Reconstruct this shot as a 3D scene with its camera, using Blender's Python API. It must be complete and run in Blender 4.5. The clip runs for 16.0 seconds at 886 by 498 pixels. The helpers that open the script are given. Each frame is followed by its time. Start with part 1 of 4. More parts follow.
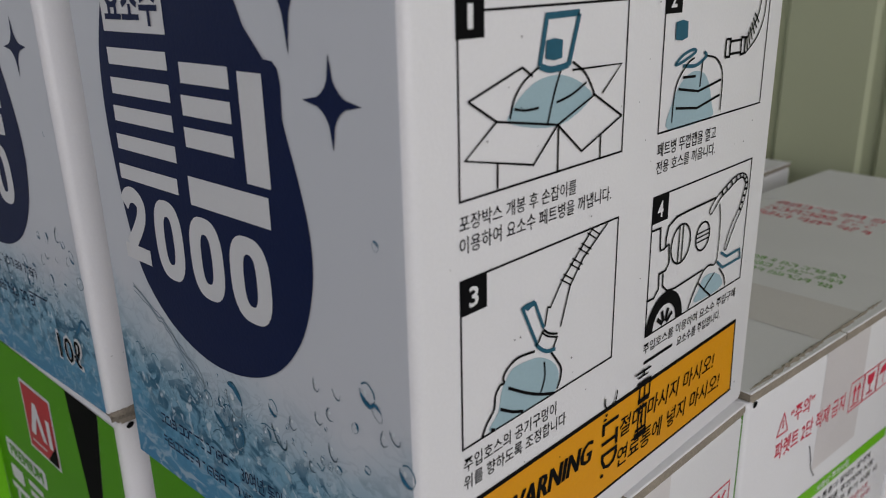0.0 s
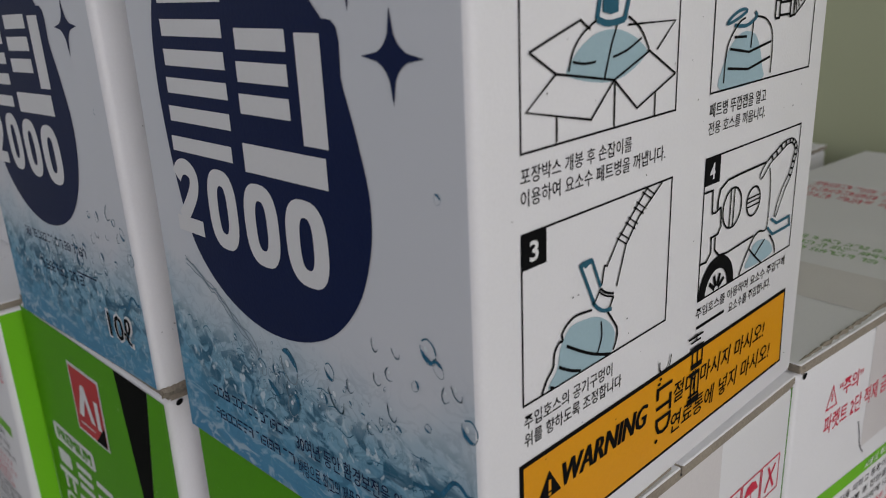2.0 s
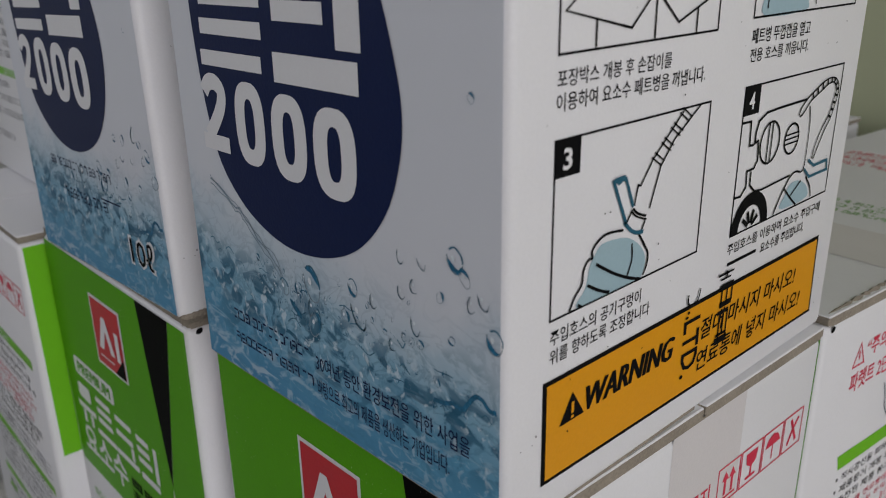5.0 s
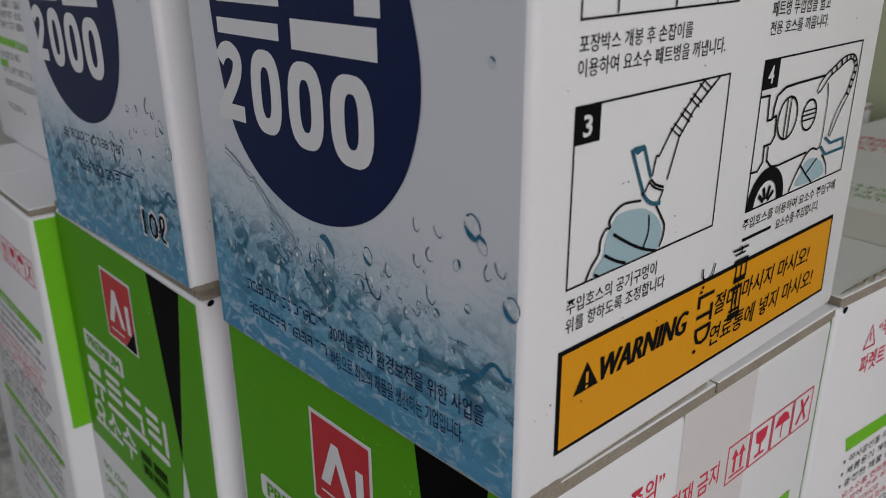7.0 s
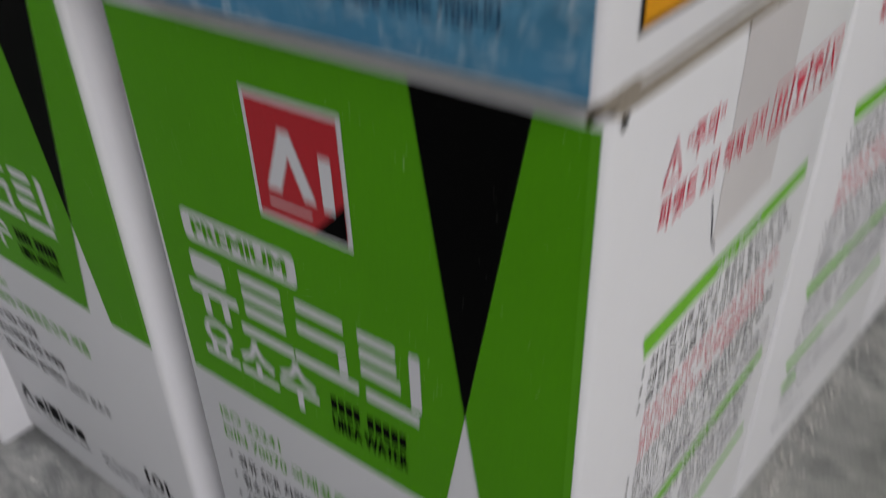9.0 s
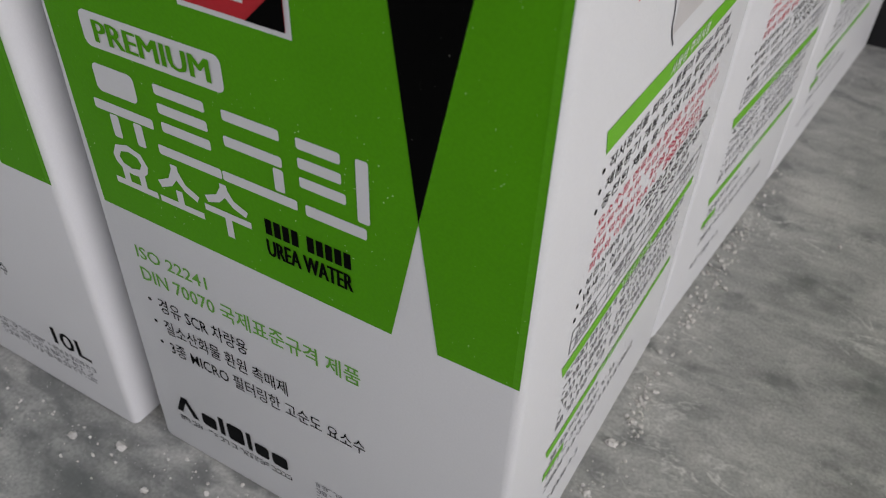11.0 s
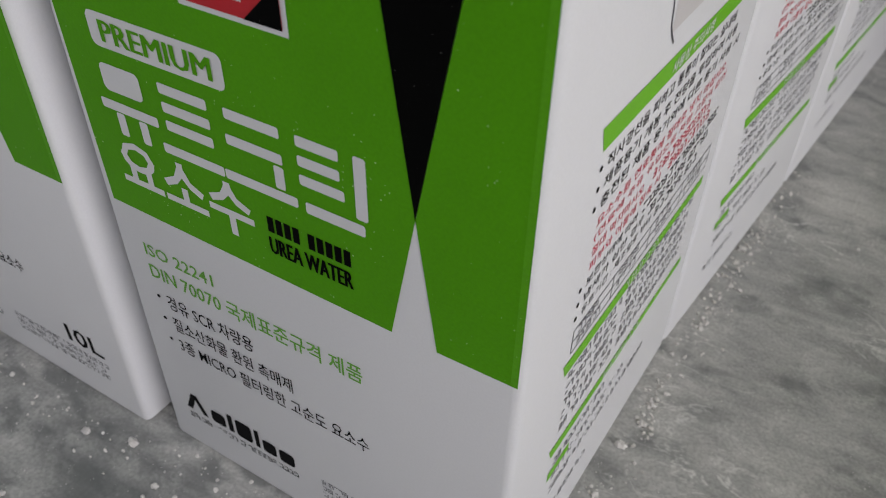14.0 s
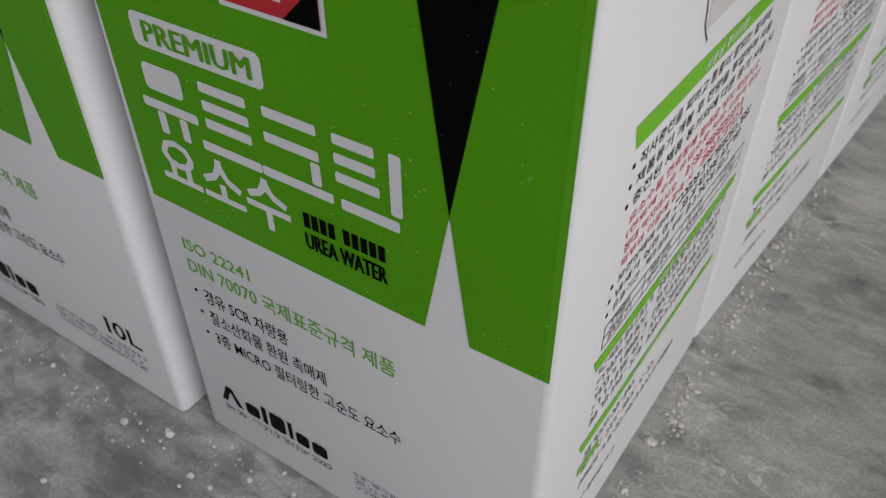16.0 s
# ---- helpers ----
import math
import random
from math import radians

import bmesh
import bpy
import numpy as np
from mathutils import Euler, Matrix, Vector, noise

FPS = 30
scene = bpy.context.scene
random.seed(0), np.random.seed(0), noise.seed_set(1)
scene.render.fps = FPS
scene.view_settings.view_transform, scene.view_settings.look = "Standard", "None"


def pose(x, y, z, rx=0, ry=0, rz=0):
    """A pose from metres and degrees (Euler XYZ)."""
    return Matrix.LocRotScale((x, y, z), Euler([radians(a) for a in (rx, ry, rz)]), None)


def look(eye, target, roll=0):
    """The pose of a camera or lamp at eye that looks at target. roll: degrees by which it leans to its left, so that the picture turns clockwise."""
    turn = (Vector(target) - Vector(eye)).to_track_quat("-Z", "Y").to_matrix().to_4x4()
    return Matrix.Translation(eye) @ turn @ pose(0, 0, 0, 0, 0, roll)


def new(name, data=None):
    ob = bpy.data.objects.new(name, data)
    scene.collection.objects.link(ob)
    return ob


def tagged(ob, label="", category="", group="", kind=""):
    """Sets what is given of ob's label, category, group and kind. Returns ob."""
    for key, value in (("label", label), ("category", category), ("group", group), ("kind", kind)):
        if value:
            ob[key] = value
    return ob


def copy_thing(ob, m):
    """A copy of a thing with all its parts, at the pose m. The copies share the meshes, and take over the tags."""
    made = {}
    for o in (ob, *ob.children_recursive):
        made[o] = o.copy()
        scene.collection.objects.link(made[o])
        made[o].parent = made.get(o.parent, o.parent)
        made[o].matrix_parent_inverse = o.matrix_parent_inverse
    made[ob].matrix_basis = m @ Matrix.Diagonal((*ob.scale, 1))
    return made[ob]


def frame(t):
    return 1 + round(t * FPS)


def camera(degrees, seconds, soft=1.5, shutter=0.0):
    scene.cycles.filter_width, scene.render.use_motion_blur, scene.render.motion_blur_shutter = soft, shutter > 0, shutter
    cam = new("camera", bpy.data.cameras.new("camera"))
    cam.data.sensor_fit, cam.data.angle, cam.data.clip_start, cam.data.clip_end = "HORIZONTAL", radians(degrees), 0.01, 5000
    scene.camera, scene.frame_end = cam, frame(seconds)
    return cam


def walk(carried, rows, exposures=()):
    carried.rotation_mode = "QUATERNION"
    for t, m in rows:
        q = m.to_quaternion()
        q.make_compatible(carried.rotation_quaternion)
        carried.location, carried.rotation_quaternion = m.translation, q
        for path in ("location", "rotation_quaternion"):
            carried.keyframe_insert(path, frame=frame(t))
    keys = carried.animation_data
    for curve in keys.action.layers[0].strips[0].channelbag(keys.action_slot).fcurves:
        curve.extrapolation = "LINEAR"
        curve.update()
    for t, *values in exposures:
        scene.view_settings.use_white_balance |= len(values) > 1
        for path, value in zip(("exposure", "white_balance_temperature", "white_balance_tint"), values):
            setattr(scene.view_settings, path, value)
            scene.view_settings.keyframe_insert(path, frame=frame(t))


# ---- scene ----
cam = camera(57.20, 16.0, soft=1.0, shutter=0.4)
PATH = [
    (0, (0.1341, -0.1374, 0.5141), (-0.1935, 0.2048, 0.3541), -1.24),
    (0.5, (0.1305, -0.1401, 0.5131), (-0.1990, 0.2009, 0.3546), -2.04),
    (1, (0.1329, -0.1424, 0.5110), (-0.1995, 0.1962, 0.3535), -2.41),
    (1.5, (0.1304, -0.1447, 0.5065), (-0.2051, 0.1905, 0.3483), -2.60),
    (2, (0.1298, -0.1474, 0.5033), (-0.2081, 0.1850, 0.3439), -2.57),
    (2.5, (0.1266, -0.1506, 0.4982), (-0.2123, 0.1796, 0.3365), -2.27),
    (3, (0.1272, -0.1532, 0.4975), (-0.2130, 0.1744, 0.3332), -1.85),
    (3.5, (0.1287, -0.1539, 0.4968), (-0.2129, 0.1716, 0.3315), -1.55),
    (4, (0.1298, -0.1541, 0.4945), (-0.2127, 0.1695, 0.3273), -1.42),
    (4.5, (0.1293, -0.1509, 0.4881), (-0.2136, 0.1712, 0.3189), -1.18),
    (7, (0.1275, -0.1547, 0.4784), (-0.2155, 0.1623, 0.3000), -0.30),
    (7.5, (0.1273, -0.1559, 0.4770), (-0.2155, 0.1604, 0.2967), -0.14),
    (8, (0.1290, -0.1501, 0.4766), (-0.2136, 0.1670, 0.2974), 0.16),
    (8.5, (0.1278, -0.1512, 0.4639), (-0.2125, 0.1659, 0.2804), 0.37),
    (8.6, (0.1234, -0.1540, 0.4591), (-0.2098, 0.1658, 0.2677), 0.63),
    (8.7, (0.1159, -0.1552, 0.4513), (-0.2039, 0.1720, 0.2496), 0.64),
    (8.8, (0.1045, -0.1571, 0.4389), (-0.1949, 0.1776, 0.2191), 0.44),
    (8.9, (0.0843, -0.1494, 0.4166), (-0.1942, 0.1816, 0.1658), -1.12),
    (9, (0.0677, -0.1452, 0.3913), (-0.1895, 0.1840, 0.1165), -1.96),
    (9.1, (0.0564, -0.1502, 0.3812), (-0.1699, 0.1716, 0.0726), -2.45),
    (9.2, (0.0483, -0.1475, 0.3741), (-0.1577, 0.1711, 0.0485), -2.01),
    (9.3, (0.0471, -0.1430, 0.3734), (-0.1491, 0.1747, 0.0409), -1.90),
    (9.5, (0.0433, -0.1464, 0.3673), (-0.1435, 0.1742, 0.0322), -0.60),
    (10, (0.0469, -0.1538, 0.3634), (-0.1351, 0.1750, 0.0335), 1.91),
    (12.5, (0.0570, -0.1567, 0.3526), (-0.1240, 0.1747, 0.0248), 2.50),
    (13, (0.0569, -0.1576, 0.3586), (-0.1284, 0.1728, 0.0323), 2.09),
    (13.5, (0.0605, -0.1543, 0.3596), (-0.1306, 0.1723, 0.0327), 1.41),
    (14, (0.0618, -0.1528, 0.3585), (-0.1326, 0.1711, 0.0310), 1.08),
    (14.5, (0.0622, -0.1526, 0.3604), (-0.1356, 0.1690, 0.0326), 0.73),
    (15, (0.0630, -0.1520, 0.3614), (-0.1391, 0.1663, 0.0331), 0.20),
    (15.5, (0.0628, -0.1519, 0.3616), (-0.1426, 0.1639, 0.0328), -0.14),
    (16, (0.0619, -0.1562, 0.3608), (-0.1462, 0.1574, 0.0316), -0.32),
]
walk(cam, [(t, look(eye, target, roll)) for t, eye, target, roll in PATH], [(0, -0.03), (8.8, -0.03), (9.5, 0.26), (16, 0.26)])
cam.data.dof.use_dof, cam.data.dof.focus_distance, cam.data.dof.aperture_fstop = True, 0.290, 18.0

# ---- world and light ----
world = bpy.data.worlds.new("world")
world.use_nodes = True
scene.world = world
sky = world.node_tree.nodes.new("ShaderNodeTexSky")
sky.sky_type, sky.sun_disc = "NISHITA", False
sky.sun_elevation, sky.sun_rotation = radians(40), radians(120)
world.node_tree.links.new(sky.outputs[0], world.node_tree.nodes["Background"].inputs[0])
world.node_tree.nodes["Background"].inputs[1].default_value = 0.08


def area_light(name, m, width, height, watts, colour):
    data = bpy.data.lights.new(name, "AREA")
    data.shape, data.size, data.size_y, data.energy, data.color = "RECTANGLE", width, height, watts, colour
    ob = new(name, data)
    ob.matrix_world = m
    return ob


# daylight in the wide doorway, and an added unseen fill light for the fronts
area_light("door_daylight", look((2.75, -0.90, 1.30), (0.0, 0.1, 0.4)), 2.0, 2.3, 46, (1.0, 0.955, 0.985))
area_light("front_fill", look((-1.60, -1.35, 1.40), (-0.2, 0.0, 0.4)), 1.3, 1.0, 8.8, (0.93, 0.93, 1.0))

# ---- materials ----
S = 0.09  # metres in one plan unit (the boxes are about 2.1 units wide)


def material(name, colour, rough=0.5, spread=0.05, scale=60.0, bump=0.0, fine=900.0, metal=0.0, specks=None, coat=0.0, gloss=0.35):
    """Painted or printed surface: base colour with drift at two scales, fine relief, optional pale specks (colour, threshold)."""
    mat = bpy.data.materials.new(name)
    mat.use_nodes = True
    nodes, links = mat.node_tree.nodes, mat.node_tree.links
    shader = nodes["Principled BSDF"]
    shader.inputs["Roughness"].default_value, shader.inputs["Metallic"].default_value = rough, metal
    shader.inputs["Coat Weight"].default_value, shader.inputs["Coat Roughness"].default_value = coat, 0.25
    shader.inputs["Specular IOR Level"].default_value = gloss
    place = nodes.new("ShaderNodeTexCoord")
    big, small = nodes.new("ShaderNodeTexNoise"), nodes.new("ShaderNodeTexNoise")
    big.inputs["Scale"].default_value, big.inputs["Detail"].default_value = scale / 6, 3
    small.inputs["Scale"].default_value, small.inputs["Detail"].default_value = fine, 2
    links.new(place.outputs["Object"], big.inputs["Vector"])
    links.new(place.outputs["Object"], small.inputs["Vector"])
    total = nodes.new("ShaderNodeMath")
    total.operation = "ADD"
    links.new(big.outputs["Fac"], total.inputs[0])
    links.new(small.outputs["Fac"], total.inputs[1])
    span = nodes.new("ShaderNodeMapRange")
    span.inputs["From Min"].default_value, span.inputs["From Max"].default_value = 0.6, 1.4
    span.inputs["To Min"].default_value, span.inputs["To Max"].default_value = 1 - spread, 1 + spread
    links.new(total.outputs[0], span.inputs["Value"])
    tint = nodes.new("ShaderNodeVectorMath")
    tint.operation = "SCALE"
    tint.inputs[0].default_value = colour
    links.new(span.outputs[0], tint.inputs["Scale"])
    last = tint.outputs[0]
    if specks:
        cells = nodes.new("ShaderNodeTexVoronoi")
        cells.inputs["Scale"].default_value, cells.inputs["Randomness"].default_value = 420, 1
        links.new(place.outputs["Object"], cells.inputs["Vector"])
        gate = nodes.new("ShaderNodeTexNoise")
        gate.inputs["Scale"].default_value = 45
        links.new(place.outputs["Object"], gate.inputs["Vector"])
        limit = nodes.new("ShaderNodeMapRange")
        limit.inputs["From Min"].default_value, limit.inputs["From Max"].default_value = 0.52, 0.75
        limit.inputs["To Min"].default_value, limit.inputs["To Max"].default_value = 0.03, specks[1]
        links.new(gate.outputs["Fac"], limit.inputs["Value"])
        dot = nodes.new("ShaderNodeMath")
        dot.operation = "LESS_THAN"
        links.new(cells.outputs["Distance"], dot.inputs[0])
        links.new(limit.outputs[0], dot.inputs[1])
        mix = nodes.new("ShaderNodeMix")
        mix.data_type = "RGBA"
        links.new(dot.outputs[0], mix.inputs["Factor"])
        links.new(last, mix.inputs["A"])
        mix.inputs["B"].default_value = (*specks[0], 1)
        last = mix.outputs["Result"]
    links.new(last, shader.inputs["Base Color"])
    if bump:
        relief = nodes.new("ShaderNodeBump")
        relief.inputs["Strength"].default_value, relief.inputs["Distance"].default_value = bump, 0.0006
        links.new(total.outputs[0], relief.inputs["Height"])
        links.new(relief.outputs[0], shader.inputs["Normal"])
    return mat


WHITE = material("coated_white_board", (0.76, 0.76, 0.78), 0.42, 0.025, 90, 0.12, coat=0.1)
BROWN = material("raw_cardboard", (0.27, 0.235, 0.19), 0.9, 0.25, 400, 0.5)
GREEN = material("green_ink", (0.088, 0.345, 0.004), 0.45, 0.09, 90, 0.10, specks=((0.55, 0.72, 0.40), 0.17), gloss=0.12)
CREASE = material("lighter_green_ink", (0.105, 0.385, 0.008), 0.45, 0.12, 200, 0.2, specks=((0.60, 0.75, 0.42), 0.16), gloss=0.2)
# green of the title bands; also paints the light on the turned carton's end
LIME = material("band_and_lit_green_ink", (0.16, 0.50, 0.012), 0.4, 0.05, 90, 0.1)
BLACK = material("black_ink", (0.002, 0.002, 0.002), 0.55, 0.2, 90, 0.1, specks=((0.42, 0.41, 0.38), 0.12), gloss=0.04)
INK = material("text_ink", (0.005, 0.005, 0.006), 0.6, 0.2, 90, gloss=0.06)
GREY_INK = material("grey_text_ink", (0.10, 0.10, 0.12), 0.5, 0.2, 90)
PAPER = material("unprinted_white", (0.74, 0.74, 0.76), 0.42, 0.02, 90)
RED = material("red_ink", (0.52, 0.018, 0.028), 0.42, 0.06, 90, 0.1)
PINK = material("red_text_ink", (0.62, 0.03, 0.07), 0.5, 0.08, 90)
NAVY = material("navy_ink", (0.0045, 0.0125, 0.062), 0.45, 0.06, 90, 0.1, gloss=0.15)
TEAL = material("teal_ink", (0.018, 0.105, 0.165), 0.45, 0.08, 90)
PALE = material("pale_blue_ink", (0.33, 0.47, 0.53), 0.45, 0.04, 90)
AMBER = material("amber_ink", (0.72, 0.31, 0.006), 0.42, 0.04, 90, 0.1)
GREEN_TEXT = material("green_text_ink", (0.15, 0.42, 0.05), 0.5, 0.06, 90)
TAPE = material("packing_tape", (0.69, 0.66, 0.66), 0.28, 0.04, 120, 0.15, coat=0.3)
DROP_DARK = material("drop_ink_dark", (0.035, 0.15, 0.24), 0.42, 0.4, 300)
DROP_GREY = material("drop_ink_grey", (0.20, 0.27, 0.33), 0.42, 0.3, 300)
DROP_TEAL = material("drop_ink_teal", (0.015, 0.13, 0.24), 0.42, 0.5, 500)
DROP_PALE = material("drop_ink_pale", (0.70, 0.76, 0.80), 0.42, 0.1, 300)
WALL = material("pale_green_panel", (0.40, 0.43, 0.29), 0.45, 0.04, 30, 0.1)
TRIM = material("white_trim", (0.74, 0.75, 0.74), 0.4, 0.03, 30)
DARK = material("black_base_channel", (0.012, 0.012, 0.014), 0.6, 0.2, 30)
PLASTER = material("painted_wall", (0.55, 0.56, 0.54), 0.7, 0.05, 10, 0.1)
GRIT = material("chalky_grit", (0.68, 0.66, 0.63), 0.9, 0.15, 600, 0.4)


def splash_material():
    """Printed photograph of blue water: clear grey-blue above, broken waves with dark and pale streaks towards the foot."""
    mat = bpy.data.materials.new("water_print")
    mat.use_nodes = True
    nodes, links = mat.node_tree.nodes, mat.node_tree.links
    shader = nodes["Principled BSDF"]
    shader.inputs["Roughness"].default_value = 0.45
    shader.inputs["Specular IOR Level"].default_value = 0.25
    place = nodes.new("ShaderNodeTexCoord")
    split = nodes.new("ShaderNodeSeparateXYZ")
    links.new(place.outputs["Object"], split.inputs[0])

    def noise_of(scale, detail, distortion, stretch=(1, 1, 1)):
        shift = nodes.new("ShaderNodeMapping")
        shift.inputs["Scale"].default_value = stretch
        links.new(place.outputs["Object"], shift.inputs["Vector"])
        tex = nodes.new("ShaderNodeTexNoise")
        tex.inputs["Scale"].default_value, tex.inputs["Detail"].default_value, tex.inputs["Distortion"].default_value = scale, detail, distortion
        links.new(shift.outputs[0], tex.inputs["Vector"])
        return tex.outputs["Fac"]

    def math_of(kind, a, b):
        node = nodes.new("ShaderNodeMath")
        node.operation = kind
        for slot, v in zip(node.inputs, (a, b)):
            if isinstance(v, (int, float)):
                slot.default_value = v
            else:
                links.new(v, slot)
        return node.outputs[0]

    def ramp(value, *stops):
        node = nodes.new("ShaderNodeValToRGB")
        while len(node.color_ramp.elements) < len(stops):
            node.color_ramp.elements.new(0.5)
        for e, (at, col) in zip(node.color_ramp.elements, stops):
            e.position, e.color = at, (*col, 1)
        links.new(value, node.inputs[0])
        return node.outputs[0]

    def mix_of(fac, a, b):
        node = nodes.new("ShaderNodeMix")
        node.data_type = "RGBA"
        links.new(fac, node.inputs["Factor"])
        links.new(a, node.inputs["A"])
        if isinstance(b, tuple):
            node.inputs["B"].default_value = (*b, 1)
        else:
            links.new(b, node.inputs["B"])
        return node.outputs["Result"]

    # height over the printed water line, which lies lower towards the near corner and swells at the far one
    wave = noise_of(26, 4, 0.8, (1, 1, 0.8))
    line = math_of("ADD", math_of("MULTIPLY", split.outputs["X"], -0.075), 0.0385)
    over = math_of("SUBTRACT", split.outputs["Z"], line)
    level = math_of("ADD", math_of("MULTIPLY", over, 1 / 0.030), math_of("MULTIPLY", math_of("SUBTRACT", wave, 0.5), 1.5))
    half = math_of("ADD", math_of("MULTIPLY", level, 0.32), 0.5)
    clear = ramp(half, (0.0, (0.055, 0.235, 0.42)), (0.25, (0.10, 0.31, 0.48)), (0.44, (0.23, 0.42, 0.55)), (0.60, (0.45, 0.56, 0.645)), (0.82, (0.63, 0.66, 0.715)), (1.0, (0.66, 0.68, 0.73)))

    def band(centre, reach, most):
        """One at a level, fading to nothing at some reach from it."""
        gap = math_of("ABSOLUTE", math_of("SUBTRACT", level, centre), 0.0)
        return math_of("MULTIPLY", math_of("MAXIMUM", math_of("SUBTRACT", 1.0, math_of("MULTIPLY", gap, 1 / reach)), 0.0), most)

    # folds of water: thin wandering dark and pale lines, thickest round the water line
    folds = math_of("ABSOLUTE", math_of("SUBTRACT", noise_of(70, 4, 1.6, (1, 1, 1.3)), 0.5), 0.0)
    fold = ramp(folds, (0.0, (1, 1, 1)), (0.020, (0.6, 0.6, 0.6)), (0.05, (0, 0, 0)))
    body = ramp(noise_of(85, 5, 0.9, (1, 1, 1.3)), (0.49, (0, 0, 0)), (0.57, (1, 1, 1)))
    dark = math_of("MAXIMUM", math_of("MULTIPLY", fold, band(-0.2, 1.4, 0.35)), math_of("MULTIPLY", body, band(-0.30, 0.85, 0.95)))
    foam = ramp(noise_of(190, 3, 0.6, (1.2, 1, 1)), (0.58, (0, 0, 0)), (0.66, (1, 1, 1)))
    sheen = ramp(noise_of(55, 5, 2.2, (1, 1, 2.6)), (0.52, (0, 0, 0)), (0.64, (1, 1, 1)))
    pale = math_of("MAXIMUM", math_of("MULTIPLY", foam, band(-0.35, 0.9, 0.8)), math_of("MULTIPLY", sheen, band(-1.5, 1.5, 0.55)))
    deep_blue = ramp(noise_of(38, 4, 1.5, (1, 1, 2.2)), (0.50, (0, 0, 0)), (0.66, (1, 1, 1)))
    colour = mix_of(math_of("MULTIPLY", deep_blue, band(-1.2, 1.2, 0.6)), clear, (0.050, 0.20, 0.335))
    colour = mix_of(pale, mix_of(dark, colour, (0.008, 0.095, 0.175)), (0.60, 0.70, 0.76))
    links.new(colour, shader.inputs["Base Color"])
    return mat


WATER = splash_material()


def concrete_material():
    mat = bpy.data.materials.new("worn_concrete")
    mat.use_nodes = True
    nodes, links = mat.node_tree.nodes, mat.node_tree.links
    shader = nodes["Principled BSDF"]
    place = nodes.new("ShaderNodeTexCoord")

    def tex(scale, detail, distortion):
        node = nodes.new("ShaderNodeTexNoise")
        node.inputs["Scale"].default_value, node.inputs["Detail"].default_value, node.inputs["Distortion"].default_value = scale, detail, distortion
        links.new(place.outputs["Object"], node.inputs["Vector"])
        return node.outputs["Fac"]

    def ramp(value, *stops):
        node = nodes.new("ShaderNodeValToRGB")
        while len(node.color_ramp.elements) < len(stops):
            node.color_ramp.elements.new(0.5)
        for e, (at, col) in zip(node.color_ramp.elements, stops):
            e.position, e.color = at, (*col, 1)
        links.new(value, node.inputs[0])
        return node.outputs[0]

    def mix(fac, a, b, blend="MIX"):
        node = nodes.new("ShaderNodeMix")
        node.data_type, node.blend_type = "RGBA", blend
        for slot, v in (("Factor", fac), ("A", a), ("B", b)):
            if isinstance(v, tuple):
                node.inputs[slot].default_value = (*v, 1)
            elif isinstance(v, float):
                node.inputs[slot].default_value = v
            else:
                links.new(v, node.inputs[slot])
        return node.outputs["Result"]

    def stretched(scale, detail, distortion, angle, pull):
        turn = nodes.new("ShaderNodeMapping")
        turn.inputs["Rotation"].default_value, turn.inputs["Scale"].default_value = (0, 0, angle), (1, pull, 1)
        links.new(place.outputs["Object"], turn.inputs["Vector"])
        node = nodes.new("ShaderNodeTexNoise")
        node.inputs["Scale"].default_value, node.inputs["Detail"].default_value, node.inputs["Distortion"].default_value = scale, detail, distortion
        links.new(turn.outputs[0], node.inputs["Vector"])
        return node.outputs["Fac"]

    def ridge(value, width):
        """Thin lines where a noise passes its middle."""
        off = nodes.new("ShaderNodeMath")
        off.operation = "SUBTRACT"
        links.new(value, off.inputs[0])
        off.inputs[1].default_value = 0.5
        size = nodes.new("ShaderNodeMath")
        size.operation = "ABSOLUTE"
        links.new(off.outputs[0], size.inputs[0])
        return ramp(size.outputs[0], (0.0, (1, 1, 1)), (width * 0.4, (0.6, 0.6, 0.6)), (width, (0, 0, 0)))

    patches = ramp(tex(7, 5, 0.4), (0.30, (0.29, 0.295, 0.285)), (0.50, (0.42, 0.42, 0.405)), (0.70, (0.56, 0.55, 0.525)))
    grain = ramp(tex(520, 5, 0.0), (0.30, (0.80, 0.80, 0.80)), (0.70, (1.16, 1.16, 1.16)))
    base = mix(1.0, patches, grain, "MULTIPLY")
    # trowel sweeps
    base = mix(1.0, base, ramp(stretched(22, 6, 0.9, 0.7, 3.2), (0.32, (0.80, 0.80, 0.80)), (0.68, (1.16, 1.16, 1.15))), "MULTIPLY")
    # dark blotches, soft and broken
    blotch = mix(1.0, ramp(stretched(20, 5, 0.6, 0.3, 1.6), (0.53, (0, 0, 0)), (0.66, (0.75, 0.75, 0.75))), ramp(tex(110, 4, 0.0), (0.32, (0.35, 0.35, 0.35)), (0.60, (1, 1, 1))), "MULTIPLY")
    base = mix(blotch, base, (0.135, 0.145, 0.143))
    # dusty white lime streaks, branching and broken
    split = nodes.new("ShaderNodeSeparateXYZ")
    links.new(place.outputs["Object"], split.inputs[0])
    side = nodes.new("ShaderNodeMapRange")
    side.inputs["From Min"].default_value, side.inputs["From Max"].default_value = -0.10, 0.06
    links.new(split.outputs["X"], side.inputs["Value"])
    open_floor = ramp(side.outputs[0], (0.0, (0, 0, 0)), (1.0, (1, 1, 1)))
    gate = mix(1.0, ramp(tex(8, 3, 0.3), (0.45, (0, 0, 0)), (0.57, (0.8, 0.8, 0.8))), open_floor, "MULTIPLY")
